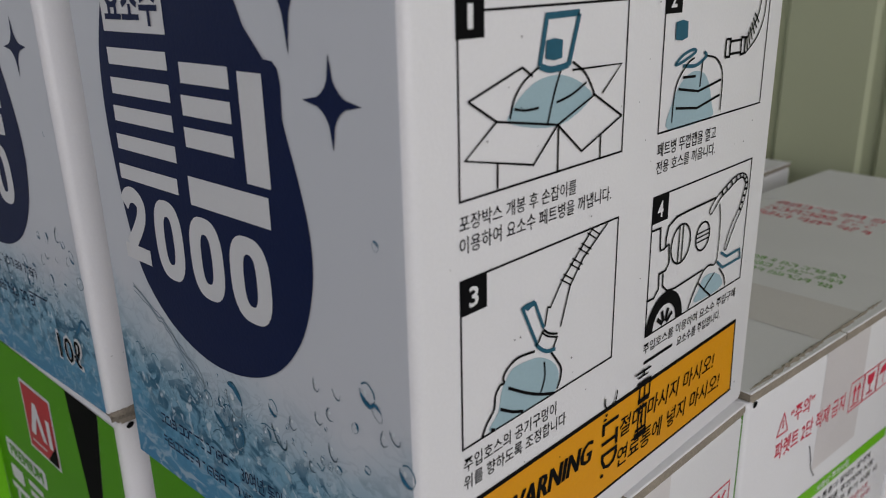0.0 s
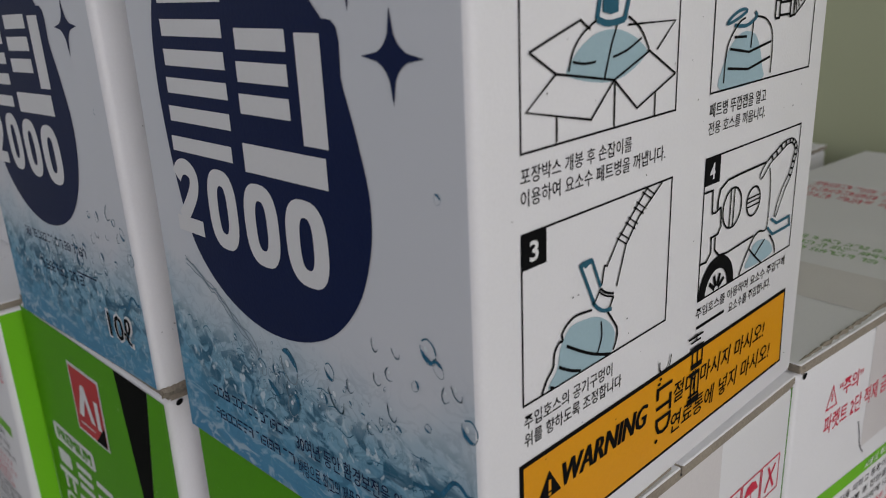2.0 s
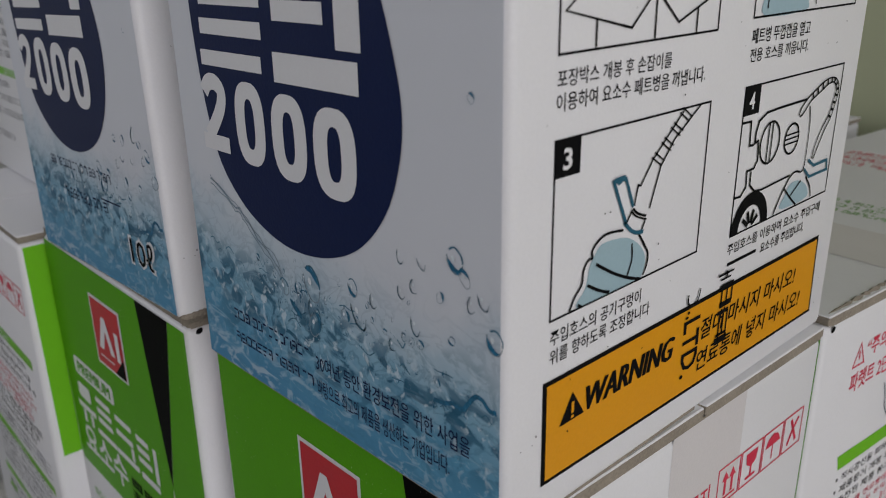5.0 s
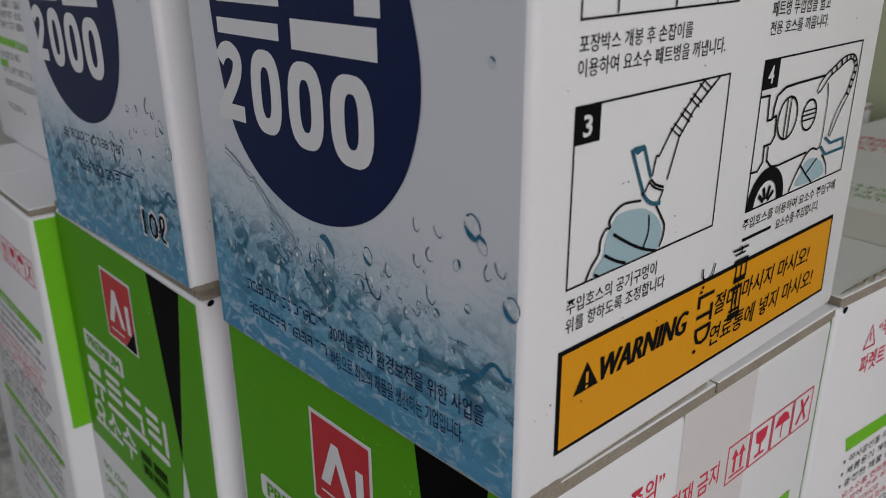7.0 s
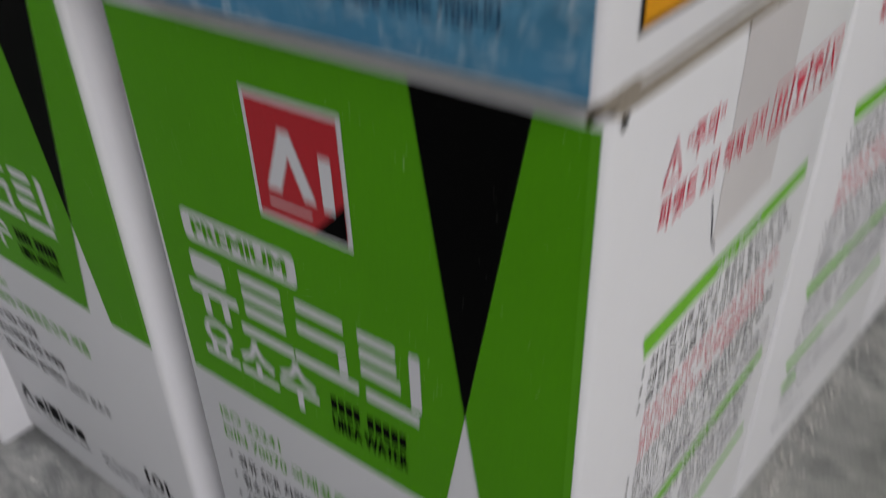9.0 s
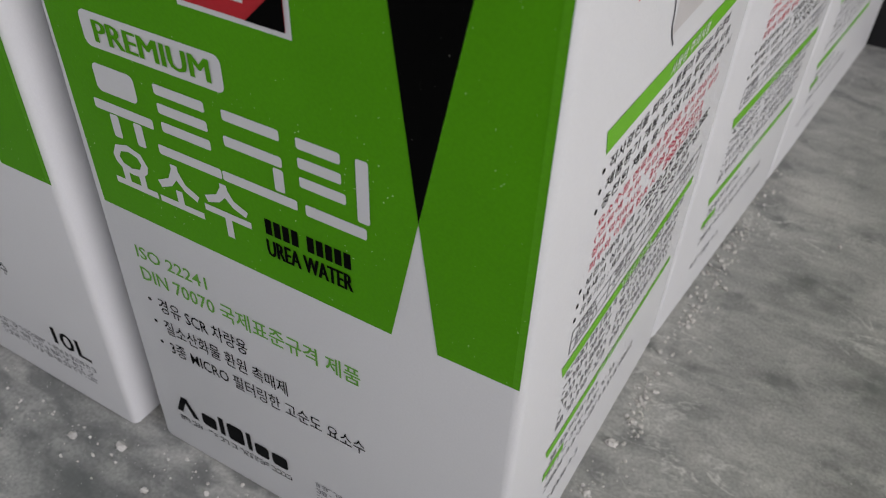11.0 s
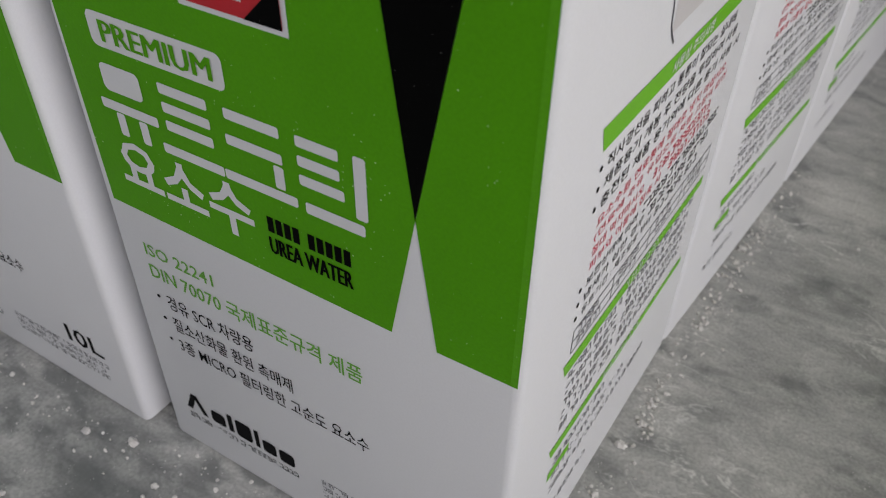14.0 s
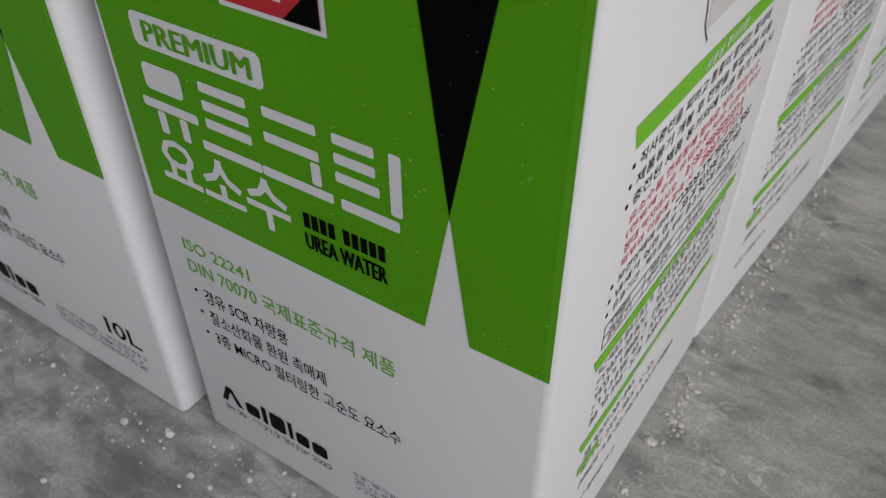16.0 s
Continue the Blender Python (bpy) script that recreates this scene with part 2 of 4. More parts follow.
    # more dark blotches towards the left, fading out by x = 0.06
    left_floor = ramp(side.outputs[0], (0.0, (1, 1, 1)), (1.0, (0, 0, 0)))
    left_blotches = mix(1.0, ramp(stretched(30, 6, 0.5, 0.9, 1.8), (0.46, (0, 0, 0)), (0.60, (0.7, 0.7, 0.7))), left_floor, "MULTIPLY")
    base = mix(left_blotches, base, (0.15, 0.158, 0.155))
    crumble = ramp(tex(260, 4, 0.0), (0.36, (0.15, 0.15, 0.15)), (0.56, (1, 1, 1)))
    vein = mix(1.0, mix(1.0, ridge(stretched(19, 6, 1.1, 0.5, 2.0), 0.022), gate, "MULTIPLY"), crumble, "MULTIPLY")
    base = mix(vein, base, (0.80, 0.79, 0.76))
    haze = mix(1.0, ramp(tex(34, 6, 1.0), (0.52, (0, 0, 0)), (0.72, (0.5, 0.5, 0.5))), crumble, "MULTIPLY")
    base = mix(haze, base, (0.66, 0.65, 0.62))
    # pale specks of dust
    for size, reach, least in ((240, 0.13, 0.58), (520, 0.16, 0.54)):
        dots = nodes.new("ShaderNodeTexVoronoi")
        dots.inputs["Scale"].default_value = size
        links.new(place.outputs["Object"], dots.inputs["Vector"])
        dot = ramp(dots.outputs["Distance"], (reach * 0.6, (0.85, 0.85, 0.85)), (reach, (0, 0, 0)))
        few = ramp(tex(size * 0.3, 2, 0.0), (least, (0, 0, 0)), (least + 0.06, (1, 1, 1)))
        base = mix(mix(1.0, dot, few, "MULTIPLY"), base, (0.72, 0.70, 0.67))
    links.new(base, shader.inputs["Base Color"])
    shine = ramp(tex(24, 4, 0.5), (0.35, (0.40, 0.40, 0.40)), (0.7, (0.75, 0.75, 0.75)))
    links.new(shine, shader.inputs["Roughness"])
    relief = nodes.new("ShaderNodeBump")
    relief.inputs["Strength"].default_value, relief.inputs["Distance"].default_value = 0.12, 0.0012
    links.new(tex(300, 6, 0.0), relief.inputs["Height"])
    links.new(relief.outputs[0], shader.inputs["Normal"])
    return mat


CONCRETE = concrete_material()

# ---- building helpers ----


def mesh_object(name, bm, mats, parent=None, label=""):
    data = bpy.data.meshes.new(name)
    bm.to_mesh(data)
    bm.free()
    for m in mats if isinstance(mats, (list, tuple)) else [mats]:
        data.materials.append(m)
    ob = new(name, data)
    ob.parent = parent
    return tagged(ob, label)


def part(name, bm, mats, parent, label=""):
    return mesh_object(name, bm, mats, parent, label)


def block(bm, lo, hi, bevel=0.0, segments=2):
    """A box between two corners, in plan units, with rounded edges."""
    lo, hi = Vector(lo) * S, Vector(hi) * S
    made = bmesh.ops.create_cube(bm, size=1.0, matrix=Matrix.Translation((lo + hi) / 2) @ Matrix.Diagonal((*(hi - lo), 1)))
    if bevel:
        edges = list({e for v in made["verts"] for e in v.link_edges})
        bmesh.ops.bevel(bm, geom=edges, offset=bevel * S, segments=segments, profile=0.5, affect="EDGES")
    return bm


class Face:
    """A printed side of a box: plan coordinates (a along it, b up) to the box's own space; layers of ink lie above one another."""

    def __init__(self, side, offset=(0, 0, 0), width=0.0, depth=0.0, skew=0.0):
        self.skew = skew
        self.side, self.off, self.width, self.depth = side, offset, width, depth

    def __call__(self, a, b, layer=1):
        lift = 0.0022 * layer
        x, y, z = self.off
        if self.side == "front":
            return Vector((a - x, -lift, b - z)) * S
        if self.side == "right":
            return Vector((lift + self.skew * (a - y), a - y, b - z)) * S
        if self.side == "left":
            return Vector((-self.width - lift - 0.07 * (1 - b / 3.6) + self.skew * (self.depth - a), self.depth - (a - y), b - z)) * S
        return Vector((a - x, b - y, self.depth + lift)) * S  # top


def shape(bm, face, points, layer=1):
    bm.faces.new([bm.verts.new(face(a, b, layer)) for a, b in points])


def rect(bm, face, a0, b0, a1, b1, layer=1):
    shape(bm, face, [(a0, b0), (a1, b0), (a1, b1), (a0, b1)], layer)


def oval(bm, face, a, b, ra, rb, layer=1, n=24, turn=0.0):
    c, s = math.cos(turn), math.sin(turn)
    ring = [(ra * math.cos(k * math.tau / n), rb * math.sin(k * math.tau / n)) for k in range(n)]
    shape(bm, face, [(a + c * u - s * v, b + s * u + c * v) for u, v in ring], layer)


def ring(bm, face, a, b, ra, rb, thick, layer=1, n=24):
    out = [bm.verts.new(face(a + ra * math.cos(k * math.tau / n), b + rb * math.sin(k * math.tau / n), layer)) for k in range(n)]
    inn = [bm.verts.new(face(a + (ra - thick) * math.cos(k * math.tau / n), b + (rb - thick) * math.sin(k * math.tau / n), layer)) for k in range(n)]
    for k in range(n):
        j = (k + 1) % n
        bm.faces.new([out[k], out[j], inn[j], inn[k]])


def pill(bm, face, a0, b0, a1, b1, layer=1, n=6):
    """A bar with rounded corners."""
    r = min(a1 - a0, b1 - b0) * 0.22
    pts = []
    for ca, cb, start in ((a1 - r, b0 + r, -90), (a1 - r, b1 - r, 0), (a0 + r, b1 - r, 90), (a0 + r, b0 + r, 180)):
        pts += [(ca + r * math.cos(radians(start + 90 * k / n)), cb + r * math.sin(radians(start + 90 * k / n))) for k in range(n + 1)]
    shape(bm, face, pts, layer)


def stroke(bm, face, points, thick=0.010, layer=1, closed=False):
    """A drawn line of even width through points, with mitred bends."""
    pts = [Vector(p) for p in points]
    n = len(pts)
    sides = []
    for k, p in enumerate(pts):
        before = pts[k - 1] if k or closed else None
        after = pts[(k + 1) % n] if k < n - 1 or closed else None
        d1 = (p - before).normalized() if before is not None else (after - p).normalized()
        d2 = (after - p).normalized() if after is not None else d1
        d = d1 + d2
        d = d.normalized() if d.length > 1e-3 else d1
        nrm = Vector((-d.y, d.x))
        grow = min(1.6, 1 / max(0.4, abs(nrm.dot(Vector((-d1.y, d1.x))))))
        sides.append((p + nrm * thick / 2 * grow, p - nrm * thick / 2 * grow))
    verts = [(bm.verts.new(face(*l, layer)), bm.verts.new(face(*r, layer))) for l, r in sides]
    for k in range(n if closed else n - 1):
        (l0, r0), (l1, r1) = verts[k], verts[(k + 1) % n]
        bm.faces.new([l0, r0, r1, l1])


def curve(points, steps=6, closed=False):
    """A smooth line through points (Catmull-Rom)."""
    pts = [Vector(p) for p in points]
    n, out = len(pts), []
    for k in range(n if closed else n - 1):
        if closed:
            p0, p1, p2, p3 = (pts[(k + j) % n] for j in (-1, 0, 1, 2))
        else:
            p0, p1, p2, p3 = pts[max(k - 1, 0)], pts[k], pts[k + 1], pts[min(k + 2, n - 1)]
        for s in range(steps):
            t = s / steps
            out.append(0.5 * (2 * p1 + (p2 - p0) * t + (2 * p0 - 5 * p1 + 4 * p2 - p3) * t * t + (3 * p1 - p0 - 3 * p2 + p3) * t ** 3))
    if not closed:
        out.append(pts[-1])
    return [tuple(p) for p in out]


def lettering(bm, face, words, a0, b0, a1, b1, bold=0.0, layer=1, slant=0.0, quarter=False):
    """Words in the built-in font, laid into the rectangle a0..a1, b0..b1 of a face."""
    key = (words, bold, slant, quarter)
    if key not in GLYPHS:
        GLYPHS[key] = outline_of(words, bold, slant, quarter)
    flat, polygons = GLYPHS[key]
    (u0, v0), (u1, v1) = (min(p[k] for p in flat) for k in (0, 1)), (max(p[k] for p in flat) for k in (0, 1))
    verts = [bm.verts.new(face(a0 + (u - u0) / (u1 - u0) * (a1 - a0), b0 + (v - v0) / (v1 - v0) * (b1 - b0), layer)) for u, v in flat]
    for p in polygons:
        try:
            bm.faces.new([verts[k] for k in p])
        except ValueError:
            pass


GLYPHS = {}


def outline_of(words, bold, slant, quarter):
    """The filled outline of some words as flat points and faces."""
    data = bpy.data.curves.new("words", "FONT")
    data.body, data.resolution_u, data.offset, data.shear = words, 2, bold, slant
    ob = new("words", data)
    bpy.context.view_layer.update()
    made = bpy.data.meshes.new_from_object(ob.evaluated_get(bpy.context.evaluated_depsgraph_get()))
    flat = [(v.co.y, -v.co.x) if quarter else (v.co.x, v.co.y) for v in made.vertices]
    polygons = [tuple(p.vertices) for p in made.polygons]
    bpy.data.objects.remove(ob)
    bpy.data.curves.remove(data)
    bpy.data.meshes.remove(made)
    return flat, polygons


def fat_word(bm, face, words, a0, b0, a1, b1, fat, layer=1, slant=0.0):
    """A bold word: the same outline laid three times, slightly shifted, on layers of its own."""
    for k in range(4):
        lettering(bm, face, words, a0 + fat * k / 3, b0, a1 - fat * (3 - k) / 3, b1, 0.0, layer + 0.12 * k, slant)


def dashes(bm, face, a0, b0, a1, b1, rng, layer=1):
    """A line of writing too small to read: cells of two or three short bars."""
    a, h = a0, b1 - b0
    while a < a1 - h * 0.4:
        w, t = h * rng.uniform(0.6, 0.9), h * 0.17
        rect(bm, face, a, b1 - t, a + w * rng.uniform(0.5, 1.0), b1, layer)
        if rng.random() < 0.8:
            rect(bm, face, a + w - t, b0, a + w, b1 - t * 1.1, layer)
        if rng.random() < 0.7:
            rect(bm, face, a, b0, a + (w - t) * rng.uniform(0.6, 0.95), b0 + t, layer)
        if rng.random() < 0.5:
            rect(bm, face, a, b0 + h * 0.4, a + w * 0.6, b0 + h * 0.4 + t, layer)
        a += w + h * (0.15 if rng.random() < 0.75 else 0.55)


def print_on(thing, name, mat, draw, label="", kind=""):
    bm = bmesh.new()
    draw(bm)
    return tagged(part(name, bm, mat, thing, label), kind=kind)


def print_pieces(thing, name, mat, draws, label=""):
    """Each drawn piece as a part of its own."""
    for draw in draws:
        print_on(thing, name, mat, draw, label)


# ---- structure ----


def plain(name, lo, hi, mat, label, category):
    bm = bmesh.new()
    block(bm, Vector(lo) / S, Vector(hi) / S)
    return tagged(mesh_object(name, bm, mat), label, category, kind="structure")


def floor():
    bm = bmesh.new()
    bmesh.ops.create_grid(bm, x_segments=1, y_segments=1, size=0.5, matrix=Matrix.Translation((0.5, -2.0, 0)) @ Matrix.Diagonal((7.0, 6.0, 1, 1)))
    base = bmesh.ops.extrude_face_region(bm, geom=bm.faces[:])
    bmesh.ops.translate(bm, vec=(0, 0, -0.15), verts=[v for v in base["geom"] if isinstance(v, bmesh.types.BMVert)])
    return tagged(mesh_object("floor", bm, CONCRETE), "worn grey concrete floor with pale scratches and grit", "floor", kind="structure")


floor()
BACK = 0.72
# ribbed insulated panel wall behind the stacks
bm = bmesh.new()
line = []
for k in range(70):
    x = -3.0 + k * 0.1
    line += [(x, BACK + 0.005), (x + 0.004, BACK), (x + 0.084, BACK), (x + 0.088, BACK + 0.005)]
line = [(-3.0, BACK + 0.08)] + line + [(4.0, BACK + 0.08)]
low, high = ([bm.verts.new((x, y, z)) for x, y in line] for z in (0.0, 3.0))
for k in range(len(line)):
    bm.faces.new([low[k - 1], low[k], high[k], high[k - 1]])
tagged(mesh_object("wall_north", bm, WALL), "pale green ribbed metal panel wall", "wall", kind="structure")
plain("ceiling", (-1.8, -5.1, 3.0), (3.0, BACK + 0.1, 3.1), PLASTER, "plain warehouse ceiling", "ceiling")
plain("baseboard", (-3.0, BACK - 0.03, 0), (4.0, BACK - 0.002, 0.14), DARK, "black base channel along the panel wall", "baseboard")
plain("trim", (-0.262, BACK - 0.012, 0.14), (-0.218, BACK - 0.002, 3.0), TRIM, "white vertical joint strip on the panel wall", "trim")


def wall_with_opening(name, along, at, lo, hi, o_lo, o_hi, o_base, o_top, label):
    """A wall 10 cm thick with one rectangular opening through it."""
    bm = bmesh.new()
    for a0, a1, z0, z1 in ((lo, o_lo, 0, 3.0), (o_hi, hi, 0, 3.0), (o_lo, o_hi, o_top, 3.0), (o_lo, o_hi, 0, o_base)):
        if z1 - z0 < 0.01:
            continue
        if along == "x":
            block(bm, (a0 / S, at / S, z0 / S), (a1 / S, (at + 0.1) / S, z1 / S))
        else:
            block(bm, (at / S, a0 / S, z0 / S), ((at + 0.1) / S, a1 / S, z1 / S))
    return tagged(mesh_object(name, bm, PLASTER), label, "wall", kind="structure")


wall_with_opening("wall_east", "y", 2.90, -5.0, BACK, -2.0, 0.3, 0, 2.55, "painted warehouse wall with a wide open doorway")
# the west opening is made up to hold the fill light
wall_with_opening("wall_west", "y", -1.80, -5.0, BACK, -2.1, -0.6, 0.85, 2.0, "unseen painted wall with an added opening for the fill light")
plain("wall_south", (-1.8, -5.1, 0), (3.0, -5.0, 3.0), PLASTER, "plain painted warehouse wall", "wall")

# ---- cartons ----


def carton_body(thing, w, d, h, skew=0.0, flare=0.0):
    """Closed carton: four walls in one sleeve, two top flaps with a seam, raw corrugated edges at the flaps."""
    bm = bmesh.new()
    block(bm, (-w, 0, 0), (0, d, h - 0.055), 0.042, 3)
    for f in bm.faces:
        f.smooth = True
    for v in bm.verts:
        v.co.x += skew * v.co.y - (flare * S * (1 - v.co.z / (h * S)) if v.co.x < -w * S / 2 else 0)
    body = part("body", bm, WHITE, thing)
    for y0, y1 in ((0.012, d / 2 - 0.008), (d / 2 + 0.008, d - 0.012)):
        bm = bmesh.new()
        block(bm, (-w + 0.012, y0, h - 0.052), (0.006, y1, h), 0.006, 1)
        for v in bm.verts:
            v.co.x += skew * v.co.y
        for f in bm.faces:
            f.material_index = 0 if f.normal.z > 0.5 else 1
        part("flap", bm, [WHITE, BROWN], thing, "white top flap with raw brown edges")
    return body


def tape_strip(thing, w, d, h, lo=0.88, hi=1.46):
    bm = bmesh.new()
    right, top = Face("right", skew=SKEW), Face("top", depth=h)
    rect(bm, right, lo, h - 0.85, hi, h - 0.06, 0.5)
    rect(bm, top, -w + 0.02, lo, -0.03, hi, 1.2)
    return part("tape", bm, TAPE, thing, "strip of clear packing tape")


W, D, H, SKEW = 2.07, 2.20, 3.60, 0.024


def green_side(thing, face):
    """The white long side with green bands, warnings and small print."""
    rng = random.Random(5)

    for b0, b1 in ((2.55, 2.64), (1.46, 1.53), (0.90, 0.96)):
        print_on(thing, "green_band", LIME, lambda bm: shape(bm, face, [(0.40, b0 - 0.01), (2.02, b0 - 0.03), (2.02, b1 - 0.04), (0.37, b1)], 1), "green title band")
    print_on(thing, "green_band", LIME, lambda bm: rect(bm, face, 0.40, 0.70, 0.62, 0.76, 1), "short green title band")

    def red_text(bm):
        lettering(bm, face, "\u201c\uc8fc\uc758\u201d", 0.50, 3.22, 0.78, 3.33, 0.012)
        lettering(bm, face, "\ud30c\ub81b\ud2b8 2\ub2e8 \uc801\uc7ac \uae08\uc9c0", 0.36, 3.04, 1.22, 3.16, 0.012)
        stroke(bm, face, [(0.36, 3.20), (0.48, 3.20), (0.42, 3.33)], 0.012, 1, True)
        rect(bm, face, 0.413, 3.235, 0.427, 3.285, 1)
        for k in range(4):  # four handling marks in a row of squares
            a = 1.29 + 0.205 * k
            stroke(bm, face, [(a, 2.99), (a + 0.19, 2.99), (a + 0.19, 3.19), (a, 3.19)], 0.009, 1, True)
            if k == 0:
                for c in (0.065, 0.125):
                    rect(bm, face, a + c - 0.01, 3.03, a + c + 0.01, 3.11, 1)
                    shape(bm, face, [(a + c - 0.03, 3.11), (a + c + 0.03, 3.11), (a + c, 3.16)], 1)
                rect(bm, face, a + 0.03, 3.01, a + 0.16, 3.022, 1)
            elif k == 1:
                shape(bm, face, [(a + 0.04, 3.16), (a + 0.15, 3.16), (a + 0.14, 3.10), (a + 0.105, 3.08), (a + 0.085, 3.08), (a + 0.05, 3.10)], 1)
                rect(bm, face, a + 0.087, 3.03, a + 0.103, 3.08, 1)
                rect(bm, face, a + 0.05, 3.015, a + 0.14, 3.03, 1)
            elif k == 2:
                shape(bm, face, [(a + 0.02, 3.10), (a + 0.17, 3.10), (a + 0.14, 3.15), (a + 0.095, 3.165), (a + 0.05, 3.15)], 1)
                rect(bm, face, a + 0.09, 3.02, a + 0.10, 3.10, 1)
            else:
                stroke(bm, face, [(a + 0.05, 3.02), (a + 0.10, 3.10), (a + 0.07, 3.16)], 0.02, 1)
                stroke(bm, face, [(a + 0.14, 3.02), (a + 0.10, 3.10), (a + 0.15, 3.15)], 0.02, 1)

    print_on(thing, "red_warning", PINK, red_text, "red stacking warning and handling marks", "stuff")

    def band_title(bm):
        lettering(bm, face, "\uc0ac\uc6a9\uc0c1 \uc8fc\uc758\uc0ac\ud56d", 0.98, 2.545, 1.44, 2.60, 0.01, 2)
        dashes(bm, face, 1.0, 1.46, 1.40, 1.505, rng, 2)
        dashes(bm, face, 0.95, 0.895, 1.4, 0.935, rng, 2)

    print_on(thing, "band_title", PAPER, band_title, "white lettering on the green bands", "stuff")

    black_rows = ["\uc9c1\uc0ac\uad11\uc120\uc744 \ud53c\ud558\uace0 \ud1b5\ud48d\uc774 \uc798\ub418\ub294 \uc2e4\ub0b4\uc5d0",
                  "\uc81c\ud488\uc6a9\uae30 \uac1c\ubd09 \ud6c4 \uc804\ub7c9\uc744 \ud22c\uc785\ud558\uc5ec \uc0ac\uc6a9",
                  "\ucda9\uc804\ub41c \uc81c\ud488 \uc6a9\uae30\uc678\uc5d0 \ub2e4\ub978 \uc6a9\uae30 \uc0ac\uc6a9 \uc2dc"]
    red_rows = ["\uc694\uc18c\uc218\ub97c \uc5f0\ub8cc\ud1b5\uc5d0 \uc808\ub300\ub85c \ub123\uc9c0 \ub9c8\uc2ed\uc2dc\uc624",
                "(\uc5f0\ub8cc\uc5d0 \uc8fc\uc720 \uc720\uc785\uc73c\ub85c \ucc28\ub7c9 \uace0\uc7a5\uc758 \uc6d0\uc778",
                "\uc808\ub300 \uba39\uc9c0\ub9c8\uc2dc\uc624", "\ud53c\ubd80\uc640 \uc774\ubb3c\uc5d0 \uc811\ucd09 \uc2dc"]

    def small_black(bm):
        for k, words in enumerate(black_rows):
            b = 2.44 - 0.085 * k
            lettering(bm, face, words, 0.46, b, 1.80 + 0.08 * k, b + 0.054, 0.0)
            oval(bm, face, 0.41, b + 0.03, 0.012, 0.012, 1, 8)
        for k, words in enumerate(("\ubcf4\uad00\uc0c1\ud0dc\uc5d0 \ub530\ub77c", "\ub0c4\uc0c8\uac00 \uc2ec\ud55c \uacbd\uc6b0", "\uc720\ud6a8\uae30\uac04 : \uc81c\uc870\uc77c\ub85c \ubd80\ud130")):
            b = 1.90 - 0.075 * k
            lettering(bm, face, words, 0.46, b, 0.95 + 0.1 * k, b + 0.048, 0.0)
            dashes(bm, face, 1.0 + 0.1 * k, b, 1.95 - 0.1 * k, b + 0.05, rng)
            oval(bm, face, 0.41, b + 0.025, 0.012, 0.012, 1, 8)

    print_on(thing, "small_print", INK, small_black, "black small print", "stuff")

    def small_red(bm):
        for k, words in enumerate(red_rows):
            b = 2.185 - 0.07 * k
            lettering(bm, face, words, 0.46, b, (1.85, 1.9, 0.95, 1.15)[k], b + 0.048, 0.0)
            if k > 1:
                dashes(bm, face, 1.05 if k == 2 else 1.25, b, 1.75, b + 0.05, rng)

    print_on(thing, "red_small_print", PINK, small_red, "red small print", "stuff")

    def table(bm):
        for b in (1.57, 1.635, 1.70):
            stroke(bm, face, [(0.42, b), (2.0, b - 0.01)], 0.006)
        for a in (0.42, 0.80, 1.2, 1.6, 2.0):
            stroke(bm, face, [(a, 1.57), (a, 1.70)], 0.006)
        for k in range(5):
            b = 1.38 - 0.085 * k
            dashes(bm, face, 0.44, b, 0.98, b + 0.05, rng)
            dashes(bm, face, 1.05, b, 1.9, b + 0.05, rng)
        for a in (0.47, 0.85, 1.27, 1.66):
            dashes(bm, face, a, 1.585, a + 0.22, 1.625, rng)
            dashes(bm, face, a, 1.65, a + 0.22, 1.69, rng)
        for k in range(3):
            dashes(bm, face, 0.45, 0.78 - 0.12 * k, 1.0 + 0.3 * k, 0.83 - 0.12 * k, rng)
        dashes(bm, face, 0.42, 0.33, 0.9, 0.38, rng)
        stroke(bm, face, curve([(0.80, 2.96), (0.84, 2.86), (0.86, 2.78), (0.92, 2.70)]), 0.010)

    print_on(thing, "data_table", GREY_INK, table, "grey table and unreadable small print", "stuff")


